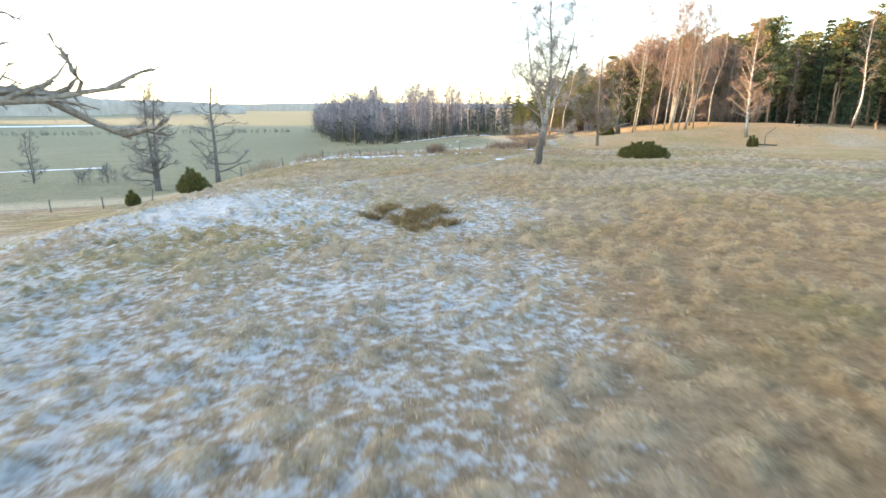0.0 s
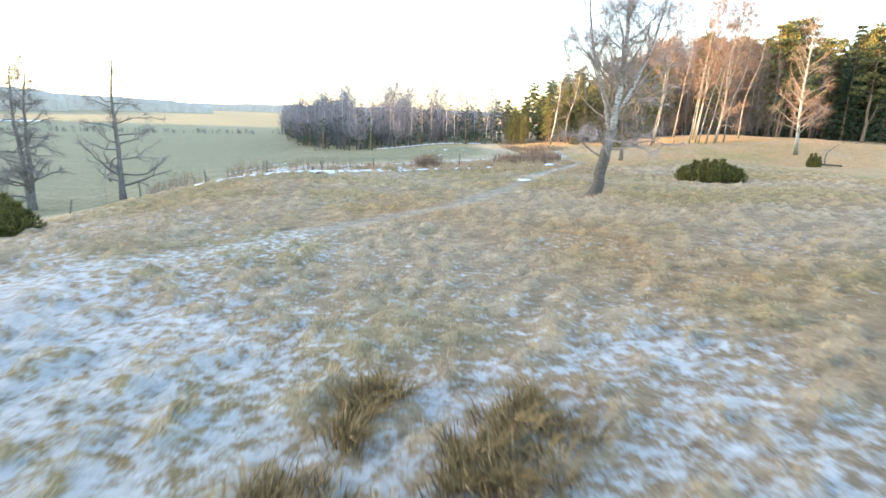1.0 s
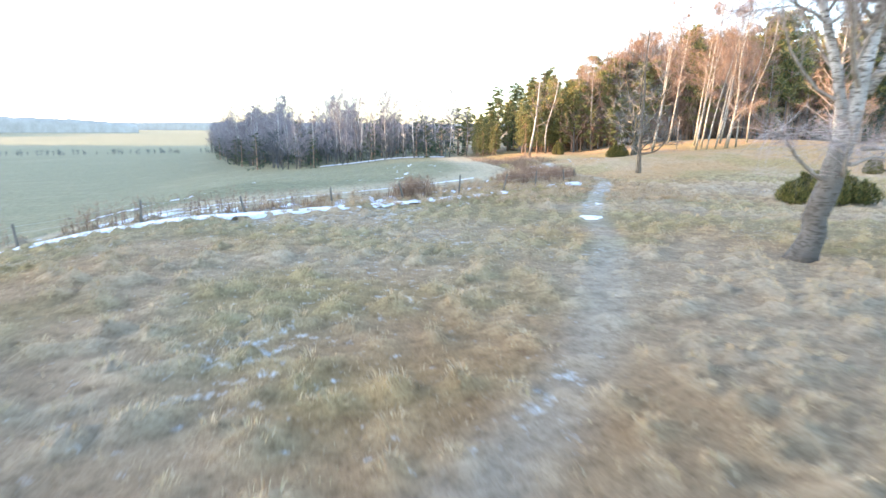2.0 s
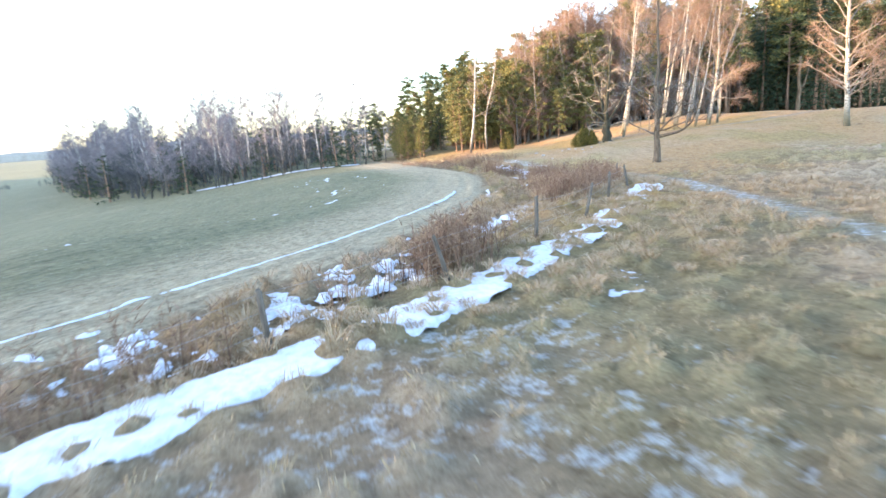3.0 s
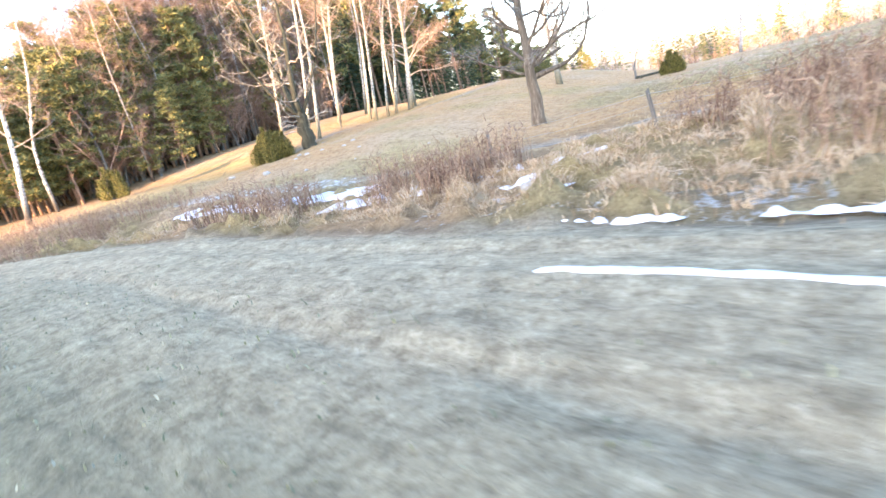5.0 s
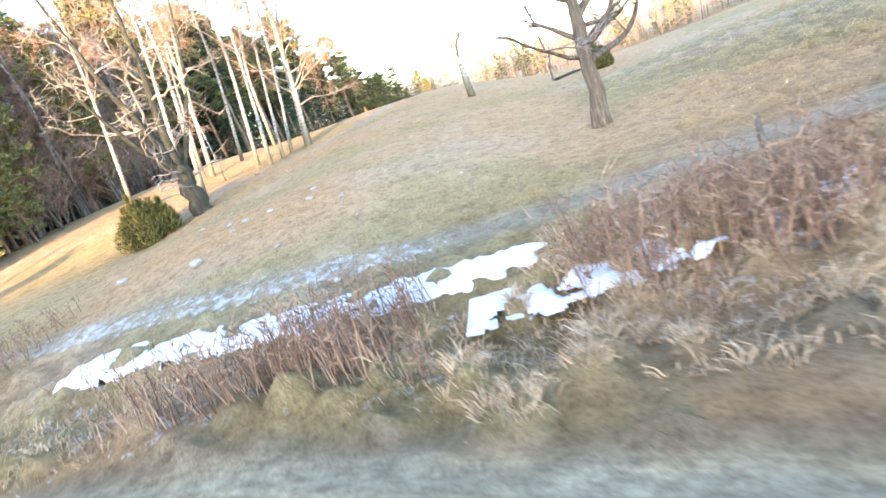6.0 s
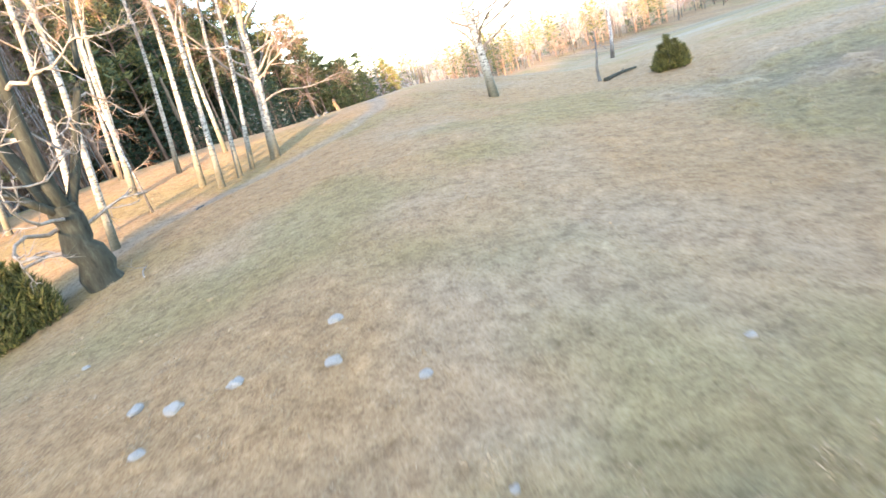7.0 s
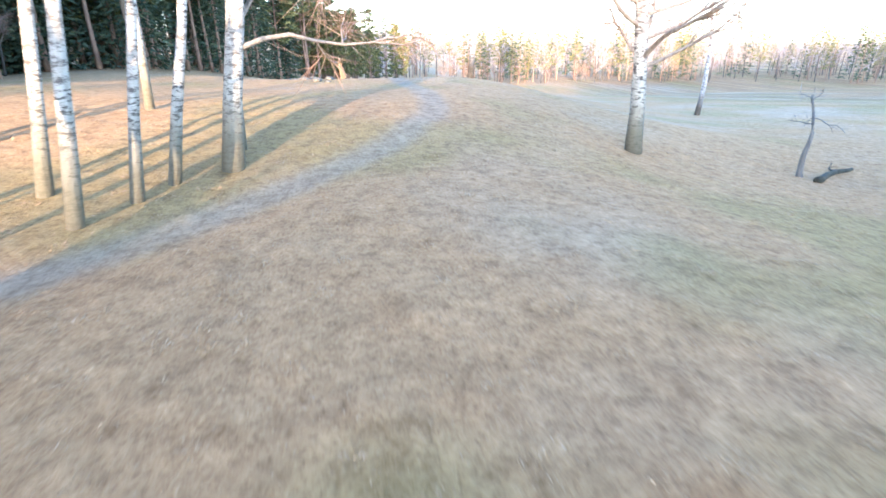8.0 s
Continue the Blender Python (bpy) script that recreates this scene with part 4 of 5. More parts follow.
EAST_STAND = Line([(61, 89), (68, 84.5), (76, 79.5), (85, 75)])
for k in range(54):
    s, deep = rnd.uniform(0, EAST_STAND.s[-1]), 14 * rnd.rand() ** 1.3
    x, y = EAST_STAND.at(s) + np.array([0.5 * deep, 0.85 * deep]) + rnd.normal(0, 0.5, 2)
    grown = float(np.interp(s, (0, 18, 28), (1.1, 1.0, 0.75))) * rnd.uniform(0.75, 1.1)
    if k % 5 < 3:
        plant("pine_tree", pines[(0, 1, 3)[k % 3]], x, y, "tall dark pine at the edge of the eastern stand", "pine tree", "pines of the eastern stand", rnd.uniform(0, 360), grown)
    else:
        plant("spruce_tree", spruces[k % 2], x, y, "dark spruce at the edge of the eastern stand", "spruce tree", "spruces of the eastern stand", rnd.uniform(0, 360), grown * 1.1)

EAST_PINES = Line([(85, 74), (93, 70.5), (101, 66)])
for k in range(26):
    x, y = EAST_PINES.at(rnd.uniform(0, EAST_PINES.s[-1])) + np.array([4 * rnd.rand(), 5 * rnd.rand()])
    plant("pine_tree", pines[(2, 4)[k % 2]], x, y, "bushy sunlit pine beyond the hilltop", "pine tree", "sunlit pines beyond the hill", rnd.uniform(0, 360), rnd.uniform(0.4, 0.62))

for x, y, size in ((26.6, 84.6, 0.3), (28.2, 85.8, 0.36), (30.3, 85.2, 0.28), (25.0, 85.6, 0.34)):
    plant("pine_tree", pines[2], x, y, "young bushy green pine before the hill wood", "pine tree", "young pines", 40 * x, size)


def juniper(seed, wide, deep, tall, count, spiky=0.0, size=1.0):
    rnd = np.random.RandomState(seed)
    s, stem = Soup(), Soup()
    lobes = []
    for k in range(max(9, int(wide * deep * 5))):
        a, r = k * 2.4 + rnd.normal(0, 0.3), 0.5 * math.sqrt((k + 0.3) / max(9, int(wide * deep * 5)))
        lobes.append((math.cos(a) * r * wide * 0.86, math.sin(a) * r * deep * 0.86, tall * (1.0 - (1.3 * r if spiky > 0.5 else 1.5 * r * r)) * rnd.uniform(0.72, 1.0), rnd.uniform(0.17, 0.27)))
    for cx, cy, h, q in lobes:
        stem.tube([(cx * 0.3, cy * 0.3, 0), (cx * 0.8, cy * 0.8, h * 0.4), (cx, cy, h * 0.85)], [0.05, 0.035, 0.012], 5)
        n = count // len(lobes)
        f = rnd.rand(n) ** 0.8
        body = q * wide / max(1.0, wide / 1.6) * (np.sin(np.clip(f * 1.05 + 0.12, 0, 1) * math.pi) ** 0.6 * (1 - spiky * f) + 0.08)
        a, r = rnd.uniform(0, 6.283, n), np.sqrt(rnd.rand(n))
        root = np.stack([cx + np.cos(a) * body * r, cy + np.sin(a) * body * r, f * h * 0.95], 1)
        w = np.stack([np.cos(a) * 0.6, np.sin(a) * 0.6, 0.9 + 0 * a], 1) + rnd.normal(0, 0.35, (n, 3))
        w /= np.linalg.norm(w, axis=1)[:, None]
        s.blades(root, root + w * rnd.uniform(0.08, 0.22, (n, 1)) * size, rnd.uniform(0.018, 0.04, n) * size)
    return [("stem", stem.mesh("juniper_stems", M_DARK, True)), ("foliage", s.mesh("juniper_needles", M_JUNIPER))]


plant("juniper_bush", juniper(201, 4.0, 2.0, 1.5, 26000, 0, 1.2), 16.7, 45.9, "broad green-brown juniper bush on the pasture", "juniper", rz=-12, sink=0.02)
plant("juniper_bush", juniper(212, 1.35, 1.1, 1.85, 12000, 0.75), 32.9, 58.4, "pointed small juniper on the slope", "juniper", sink=0.02)
plant("juniper_bush", juniper(203, 2.0, 1.7, 1.75, 22000, 0.1), 23.3, 76.1, "rounded juniper beside the old oak", "juniper", sink=0.02)
plant("juniper_bush", juniper(204, 1.5, 1.4, 1.5, 12000, 0.1), -13.4, 31.3, "dark juniper at the edge of the bank", "juniper", sink=0.02)
plant("juniper_bush", juniper(205, 0.9, 0.9, 1.1, 5000, 0.4), -20.5, 38.0, "small pale juniper below the bank", "juniper", sink=0.02)
plant("juniper_bush", juniper(206, 1.2, 1.2, 1.6, 6000, 0.5), 19.5, 82.0, "slim juniper at the foot of the pinewood", "juniper", sink=0.02)


# ---- the far wood, the eastern woods and the distance ----
def joined_wood(name, label, spots, kinds_, category="wood"):
    """Many trees as one mesh: kinds_ are lists of (part, mesh)."""
    v, f3, f4, i3, i4, n, mats = [], [], [], [], [], 0, []
    packs = []
    for parts in kinds_:
        pack = []
        for _, me in parts:
            co = np.empty(len(me.vertices) * 3, np.float32)
            me.vertices.foreach_get("co", co)
            loops, total = np.empty(len(me.loops), np.int32), np.empty(len(me.polygons), np.int32)
            me.loops.foreach_get("vertex_index", loops)
            me.polygons.foreach_get("loop_total", total)
            first = np.r_[0, np.cumsum(total)[:-1]]
            tri, quad = loops[first[total == 3][:, None] + np.arange(3)], loops[first[total == 4][:, None] + np.arange(4)]
            if me.materials[0] not in mats:
                mats.append(me.materials[0])
            pack.append((co.reshape(-1, 3), np.array(tri, int).reshape(-1, 3), np.array(quad, int).reshape(-1, 4), mats.index(me.materials[0])))
        packs.append(pack)
    for x, y, z, kind, size, turn in spots:
        c, s_ = math.cos(turn), math.sin(turn)
        R = np.array([[c, -s_, 0], [s_, c, 0], [0, 0, 1]]) * size
        for co, tri, quad, mi in packs[kind]:
            v.append(co @ R.T + [x, y, z])
            f3.append(tri + n), f4.append(quad + n)
            i3.append(np.full(len(tri), mi)), i4.append(np.full(len(quad), mi))
            n += len(co)
    me = mesh_from(name, np.concatenate(v), [np.concatenate(f4), np.concatenate(f3)], mats, np.concatenate(i4 + i3))
    return tagged(new(name, me), label, category, kind="stuff")


def spread(line, count, deep, seed, kinds_n, size, sign=1, rise=0, least=0.45):
    rnd = np.random.RandomState(seed)
    out = []
    for k in range(count):
        s = rnd.uniform(0, line.s[-1])
        p, q = line.at(s), line.at(min(line.s[-1], s + 0.5)) - line.at(max(0, s - 0.5))
        nrm = np.array([-q[1], q[0]]) / (np.linalg.norm(q) + 1e-9) * sign
        x, y = p + nrm * deep * rnd.rand() ** 1.4 + rnd.normal(0, 0.8, 2)
        young = float(np.interp(s, (0, rise), (least, 1.0))) if rise else 1.0
        out.append((x, y, height(x, y) - 0.1, rnd.randint(kinds_n), rnd.uniform(*size) * young, rnd.uniform(0, 6.28)))
    return out


def far_tree(seed, tall, bark, twig, start, reach, limbs=26, twigs=330, rise=0.9):
    """A bare tree seen from afar: a trunk, limbs and a haze of twigs."""
    rnd = np.random.RandomState(seed)
    trunk, crown = Soup(), Soup()
    trunk.tube([(0, 0, 0), (rnd.normal(0, 0.25), rnd.normal(0, 0.25), tall * 0.5), (rnd.normal(0, 0.4), rnd.normal(0, 0.4), tall)], [0.10, 0.065, 0.02], 4)
    f = rnd.uniform(start, 0.97, limbs)
    a = rnd.uniform(0, 6.283, limbs)
    size = reach * (1.05 - 0.75 * (f - start) / (1 - start)) * rnd.uniform(0.7, 1.2, limbs)
    root = np.stack([0 * f, 0 * f, f * tall], 1)
    tip = root + np.stack([np.cos(a) * size, np.sin(a) * size, size * rise * rnd.uniform(0.6, 1.3, limbs)], 1)
    crown.blades(root, tip, 0.06)
    k = rnd.randint(limbs, size=twigs)
    t = rnd.uniform(0.25, 1.0, (twigs, 1))
    p = root[k] + (tip - root)[k] * t
    d = (tip - root)[k] / np.linalg.norm((tip - root)[k], axis=1)[:, None] + rnd.normal(0, 0.6, (twigs, 3))
    d /= np.linalg.norm(d, axis=1)[:, None]
    crown.blades(p, p + d * rnd.uniform(0.5, 1.4, (twigs, 1)), 0.036)
    return [("trunk", trunk.mesh("far_trunk", bark)), ("twig_crown", crown.mesh("far_crown", twig))]


def far_conifer(seed, tall, low, reach, clumps, material_):
    rnd = np.random.RandomState(seed)
    trunk, crown = Soup(), Soup()
    trunk.tube([(0, 0, 0), (rnd.normal(0, 0.2), rnd.normal(0, 0.2), tall * 0.95)], [0.16, 0.03], 5)
    for k in range(clumps):
        f = low + (0.97 - low) * (k + rnd.rand()) / clumps
        g = (f - low) / (1 - low)
        r = reach * (1.02 - g) ** 0.85 * rnd.uniform(0.35, 1.05)
        a = k * 2.4 + rnd.normal(0, 0.4)
        c = np.array([math.cos(a) * r, math.sin(a) * r, f * tall])
        q = rnd.normal(0, 1, (20, 3))
        q /= np.linalg.norm(q, axis=1)[:, None]
        root = c + q * rnd.uniform(0.1, 0.75, (20, 1)) * [1.0, 1.0, 0.3] * (1.1 - 0.7 * g)
        w = q * [1, 1, 0.3] + rnd.normal(0, 0.4, (20, 3)) + [math.cos(a) * 0.6, math.sin(a) * 0.6, 0]
        w /= np.linalg.norm(w, axis=1)[:, None]
        crown.blades(root, root + w * rnd.uniform(0.35, 0.8, (20, 1)) * (1.1 - 0.5 * g), rnd.uniform(0.10, 0.22, 20))
    return [("trunk", trunk.mesh("far_trunk", M_PINEBARK)), ("crown", crown.mesh("far_crown", material_))]


far_pines = [far_conifer(330 + k, 14.0, (0.4, 0.25)[k], 2.1, 30, M_PINE) for k in range(2)]
far_spruces = [far_conifer(340 + k, 13.0, 0.05, 2.2, 34, M_SPRUCE) for k in range(2)]
far_birch = [far_tree(300 + k, 12.5, M_SHADED_BIRCH, M_TWIG, 0.12, 2.8, 34, 640) for k in range(3)]
east_birch = [far_tree(303 + k, 12.5, M_BIRCH, M_TWIG_PALE, 0.15, 2.7, 30, 420) for k in range(3)]
brush = [far_tree(320 + k, 4.0, M_DARK, M_TWIG, 0.05, 1.8, 24, 260, 1.2) for k in range(2)]
FAR_WOOD = Line([(11, 92.5), (4, 95), (-4, 99), (-11, 107), (-18, 126), (-26, 149), (-33, 174), (-48, 228)])
far_alder = [far_tree(350 + k, (12.5, 10.0, 11.5, 9.0)[k], (M_BIRCH, M_DARK, M_BIRCH, M_BIRCH)[k], M_TWIG_FAR, (0.35, 0.2, 0.28, 0.15)[k], 2.5, 28, 600) for k in range(4)]
far_scrub = [far_tree(356 + k, 5.0, M_DARK, M_SCRUB, 0.03, 2.0, 26, 330, 1.0) for k in range(2)]
low_spruce = [far_conifer(345 + k, 6.5, 0.02, 2.0, 18, M_SPRUCE) for k in range(2)]
far_kinds = [low_spruce[0], far_scrub[0], low_spruce[1], far_scrub[1], far_scrub[0], far_alder[1]]
joined_wood("far_wood", "dark leafless scrub and young spruce in the wood beyond the field", spread(FAR_WOOD, 430, 34, 5, len(far_kinds), (0.75, 1.2), -1, 45, 0.62), far_kinds)
joined_wood("far_wood", "pale-stemmed leafless birches along the wood beyond the field", spread(FAR_WOOD, 230, 14, 25, 3, (0.6, 1.15), -1, 45, 0.7), [far_alder[0], far_alder[2], far_alder[3]])
BACK_WOOD = Line([(19, 97), (26, 93), (40, 93), (56, 95), (70, 97), (84, 95)])
back_kinds = [far_spruces[0], far_birch[0], far_pines[1], far_birch[1], far_spruces[1], far_birch[1], far_birch[2], brush[0], far_pines[0], far_spruces[0]]
joined_wood("back_wood", "dense reddish-brown mixed wood behind the pines", spread(BACK_WOOD, 420, 30, 9, len(back_kinds), (0.75, 1.2), 1, 30, 0.3), back_kinds)
EDGE_BRUSH = Line([(24, 87), (30, 87), (38, 86.5), (46, 87.5)])
joined_wood("wood_brush", "reddish leafless brush along the edge of the hill wood", spread(EDGE_BRUSH, 150, 7, 10, 2, (0.5, 1.2), 1), brush)
THICKET = Line([(22, 90), (30, 89), (38, 88.5), (48, 90)])
joined_wood("birch_thicket", "reddish thicket of leafless young birches in the hill wood", spread(THICKET, 190, 12, 11, 3, (0.75, 1.15), 1, 12), far_birch)
EAST_WOOD = Line([(74, 92), (92, 82), (108, 72), (122, 58), (124, 40), (120, 20), (112, 0), (98, -22)])
joined_wood("eastern_wood", "sunlit mixed pine and birch wood behind the hill", spread(EAST_WOOD, 600, 40, 8, 10, (0.5, 0.9), 1), [far_pines[0], east_birch[0], east_birch[1], far_spruces[0], east_birch[2], brush[0], east_birch[1], far_pines[1], east_birch[0], far_pines[1]])


def distant_ridge(name, x0, y0, x1, y1, tall, seed, label):
    n = 160
    t = np.linspace(0, 1, n)
    x, y = x0 + (x1 - x0) * t, y0 + (y1 - y0) * t
    nx, ny = -(y1 - y0), (x1 - x0)
    k = math.hypot(nx, ny)
    nx, ny = nx / k, ny / k
    top = tall * (0.55 + 0.45 * np.sin(t * math.pi) ** 0.5) * (0.8 + 0.3 * fbm(t * 900, t * 0, 140, seed)) + 3.0 * (fbm(t * 900, t * 0 + 5, 9, seed + 3) - 0.5) * tall / 20
    rows = []
    base = 0.010 * np.maximum(np.hypot(x, y) - 400, 0) * ss(-200, 500, y)
    for off, h in ((-14, -6.0), (-8, 0.55), (-2, 0.9), (5, 1.0), (30, 0.7), (45, -6.0)):
        z = np.full(n, -8.0) if h < 0 else top * h
        rows.append(np.stack([x + nx * off, y + ny * off, z - 4 + base], 1))
    v = np.concatenate(rows)
    i, j = np.meshgrid(np.arange(5), np.arange(n - 1), indexing="ij")
    q = np.stack([i * n + j, i * n + j + 1, (i + 1) * n + j + 1, (i + 1) * n + j], -1).reshape(-1, 4)
    return tagged(new(name, mesh_from(name, v, q, M_FAR, smooth=True)), label, "backdrop", kind="structure")


HEDGE = Line([(-190, 175), (-110, 200), (-60, 216), (-42, 222)])
joined_wood("hedgerow", "low dark hedgerow between the far fields", spread(HEDGE, 150, 3, 14, 2, (0.18, 0.4), 1), far_scrub, "hedge")
joined_wood("field_scrub", "grey leafless scrub beside the field", spread(Line([(-34, 53.5), (-32.5, 54.2), (-31, 54.6)]), 9, 1.5, 15, 2, (0.22, 0.38), 1), far_scrub, "scrub")
distant_ridge("backdrop", -900, 1500, 1100, 1700, 22, 1, "hazy blue-grey woods on the horizon")
distant_ridge("backdrop", -820, 700, -330, 980, 24, 2, "hazy wooded hill beyond the fields")
distant_ridge("backdrop", -860, 230, -440, 760, 37, 3, "long wooded hill west of the fields")


def sun_blocking_hill():
    """Unseen wooded hill added to block the low sun; its saddle lights the hilltop."""
    away = 450.0
    c, q = math.cos(radians(SUN_BEARING)), math.sin(radians(SUN_BEARING))
    p = np.linspace(300, -190, 260)
    # Crest shaped by the shade wanted on pasture, hilltop and far wood.
    crest = away * math.tan(radians(SUN_EL)) + np.interp(p, [-190, 20, 64, 77, 80, 83, 98, 104, 110, 150, 300], [40, 18, 9.5, 5.0, 2.4, -2.0, -2.0, 6, 12, 14, 12])
    crest = crest + 0.8 * (fbm(p, p * 0, 5, 77, 2) - 0.5)
    x0, y0 = q * away + c * p, c * away - q * p
    rows = []
    for off, h in ((-40, -1), (-24, 0.6), (-8, 0.9), (0, 1.0), (40, 0.7), (80, -1)):
        z = np.full(len(p), -8.0) if h < 0 else crest * h
        rows.append(np.stack([x0 + q * off, y0 + c * off, z], 1))
    n = len(p)
    i, j = np.meshgrid(np.arange(5), np.arange(n - 1), indexing="ij")
    faces = np.stack([i * n + j, i * n + j + 1, (i + 1) * n + j + 1, (i + 1) * n + j], -1).reshape(-1, 4)
    return tagged(new("backdrop", mesh_from("backdrop", np.concatenate(rows), faces, M_FAR, smooth=True)), "unseen western hill added to block the low sun", "backdrop", kind="structure")


sun_blocking_hill()
distant_ridge("backdrop", 1500, 900, 1600, -900, 30, 5, "hazy woods on the eastern horizon")
distant_ridge("backdrop", -900, 300, -700, -900, 30, 6, "hazy woods on the western horizon")

# ---- grass, herbs and snow ----
open_land = lambda x, y, i: (1 - i[1]) * (1 - 0.5 * i[6]) * (0.25 + 0.9 * ss(0.0, 0.12, i[8])) * ss(0.25, 0.9, i[7])  # noqa: E731
grass("pasture_grass", "dry straw-coloured tussock grass with frost", M_GRASS, 100000, (-11, 12, 1, 50), 1, open_land, (0.04, 0.11), 0.010)


def tufts(name, label, material_, box, blades, seed, cell=0.5, tall=(0.045, 0.11), wide=1.0, slope=False):
    """Drooping tufts, one on each hummock of the ground."""
    rnd = np.random.RandomState(seed)
    tab = np.random.RandomState(5)
    jx, jy, hh, ww = (tab.rand(64, 64) for _ in range(4))
    i, j = np.meshgrid(np.arange(int(box[0] / cell), int(box[1] / cell)), np.arange(int(box[2] / cell), int(box[3] / cell)), indexing="ij")
    i, j = i.ravel(), j.ravel()
    p, q = i % 64, j % 64
    x, y, h, w = (i + jx[p, q]) * cell, (j + jy[p, q]) * cell, np.maximum(hh[p, q] - 0.25, 0) / 0.75, ww[p, q]
    info = land(x, y)
    keep = (h > 0.2) & (info[1] < 0.1) & (info[7] > 0.6) & ((info[6] > 0.3) if slope else (info[6] < 0.3))
    x, y, h, w = (np.repeat(v[keep], blades) for v in (x, y, h, w))
    a, r = rnd.uniform(0, 6.283, len(x)), np.sqrt(rnd.rand(len(x))) * cell * (0.16 + 0.22 * w)
    bx, by = x + np.cos(a) * r, y + np.sin(a) * r
    info = land(bx, by)
    root = np.stack([bx, by, info[0] - 0.01], 1)
    size = (tall[0] + tall[1] * h) * rnd.uniform(0.6, 1.25, len(x))
    a = a + rnd.normal(0, 0.6, len(x))
    reach = size * rnd.uniform(0.4, 1.5, len(x))
    d = np.stack([np.cos(a), np.sin(a)], 1) * reach[:, None]
    mid = root + np.c_[d * 0.5, size * 0.75]
    tip = root + np.c_[d * 1.15, size * rnd.uniform(0.2, 0.8, len(x))]
    s = Soup()
    s.bent(root, mid, tip, rnd.uniform(0.006, 0.012, len(x)) * wide, rnd)
    me = s.mesh(name, material_, floats={"frost": np.repeat(info[2] - 0.1, 5)})
    return tagged(new(name, me), label, "grass", kind="stuff")


tufts("grass_tussocks", "bleached drooping grass tussocks in frost", M_GRASS, (-11, 11, 1, 46), 36, 15, 0.5, (0.035, 0.06), 0.8)
tufts("slope_tussocks", "small dry grass tufts on the hill slope", M_SLOPE, (13.5, 37, 58, 78), 30, 17, 0.42, (0.014, 0.032), 1.0, True)
tufts("bank_tussocks", "bleached brown grass tussocks along the ditch", M_STRAW, (-9, 12.5, 45.5, 67), 76, 16, 0.5, (0.06, 0.12), 0.9)
grass("far_pasture_grass", "dry straw-coloured grass on the open pasture", M_GRASS, 60000, (5, 24, 34, 62), 12, open_land, (0.03, 0.08), 0.012)
grass("slope_grass", "short dry grass on the hill slope", M_SLOPE, 60000, (13.5, 38, 56, 78), 2, lambda x, y, i: (1 - i[1]) * 0.9 * ss(0.2, 0.8, i[7]), (0.015, 0.04), 0.008, 0, True, 1.6)
grass("bank_grass", "tall bleached tufts of grass along the ditch", M_STRAW, 30000, (-14, 13.5, 40, 84), 3, lambda x, y, i: i[4] * ss(-0.1, -0.7, i[5]) * ss(0.36, 0.6, fbm(x, y, 1.6, 31)), (0.06, 0.15), 0.010, 14, False, 1.4)
grass("field_stubble", "short green-grey sprouting crop in the field", blade_material("young_crop", [(0.0, (0.12, 0.13, 0.07)), (0.6, (0.20, 0.21, 0.13)), (1.0, (0.31, 0.31, 0.24))]), 40000, (-14, 11, 46, 84), 4, lambda x, y, i: i[1] * ss(1.2, 3.0, i[5]) * 0.8, (0.02, 0.06), 0.014, 0, False)
RUSHES = ((-0.7, 16.2, 0.26), (-0.1, 16.9, 0.22), (-1.2, 17.2, 0.3), (-0.8, 18.3, 0.34), (-2.3, 17.9, 0.26), (-1.8, 19.4, 0.3), (-0.3, 19.0, 0.28), (-1.9, 18.8, 0.2))
grass("rush_clump", "dark olive rushes in a frozen hollow", M_RUSH, 1500, (-3.6, 1.0, 15.0, 20.4), 5, lambda x, y, i: np.clip(sum(np.exp(-((x - a) ** 2 + (y - b) ** 2) / (r * r)) for a, b, r in RUSHES), 0, 1), (0.10, 0.27), 0.011, 60, False, 1.2)


def herbs(name, label, count, seed, where, tall):
    rnd = np.random.RandomState(seed)
    x, y = where(rnd, count)
    z = land(x, y)[0]
    s = Soup()
    h = rnd.uniform(*tall, len(x))
    root = np.stack([x, y, z - 0.02], 1)
    w = rnd.normal(0, 0.16, (len(x), 2))
    tip = root + np.stack([w[:, 0] * h, w[:, 1] * h, h], 1)
    s.bent(root, root + (tip - root) * 0.5 + rnd.normal(0, 0.03, root.shape), tip, np.full(len(x), 0.014), rnd)
    for _ in range(5):
        f = rnd.uniform(0.35, 1.0, (len(x), 1))
        p = root + (tip - root) * f
        d = rnd.normal(0, 1, root.shape) * [1, 1, 0.5] + [0, 0, 0.9]
        d /= np.linalg.norm(d, axis=1)[:, None]
        s.blades(p, p + d * h[:, None] * rnd.uniform(0.12, 0.3, (len(x), 1)), 0.016)
    return tagged(new(name, s.mesh(name, M_HERB)), label, "dry weeds", kind="stuff")


def along_fence(s0, s1, off0, off1):
    def where(rnd, count):
        s, o = rnd.uniform(s0, s1, count * 3), rnd.uniform(off0, off1, count * 3)
        p = np.array([FENCE.at(v) for v in s])
        q = np.array([FENCE.at(v + 0.4) - FENCE.at(v - 0.4) for v in s])
        q /= np.linalg.norm(q, axis=1)[:, None]
        x, y = p[:, 0] - q[:, 1] * o, p[:, 1] + q[:, 0] * o
        ok = fbm(x, y, 1.8, 41) > 0.54
        return x[ok][:count], y[ok][:count]
    return where


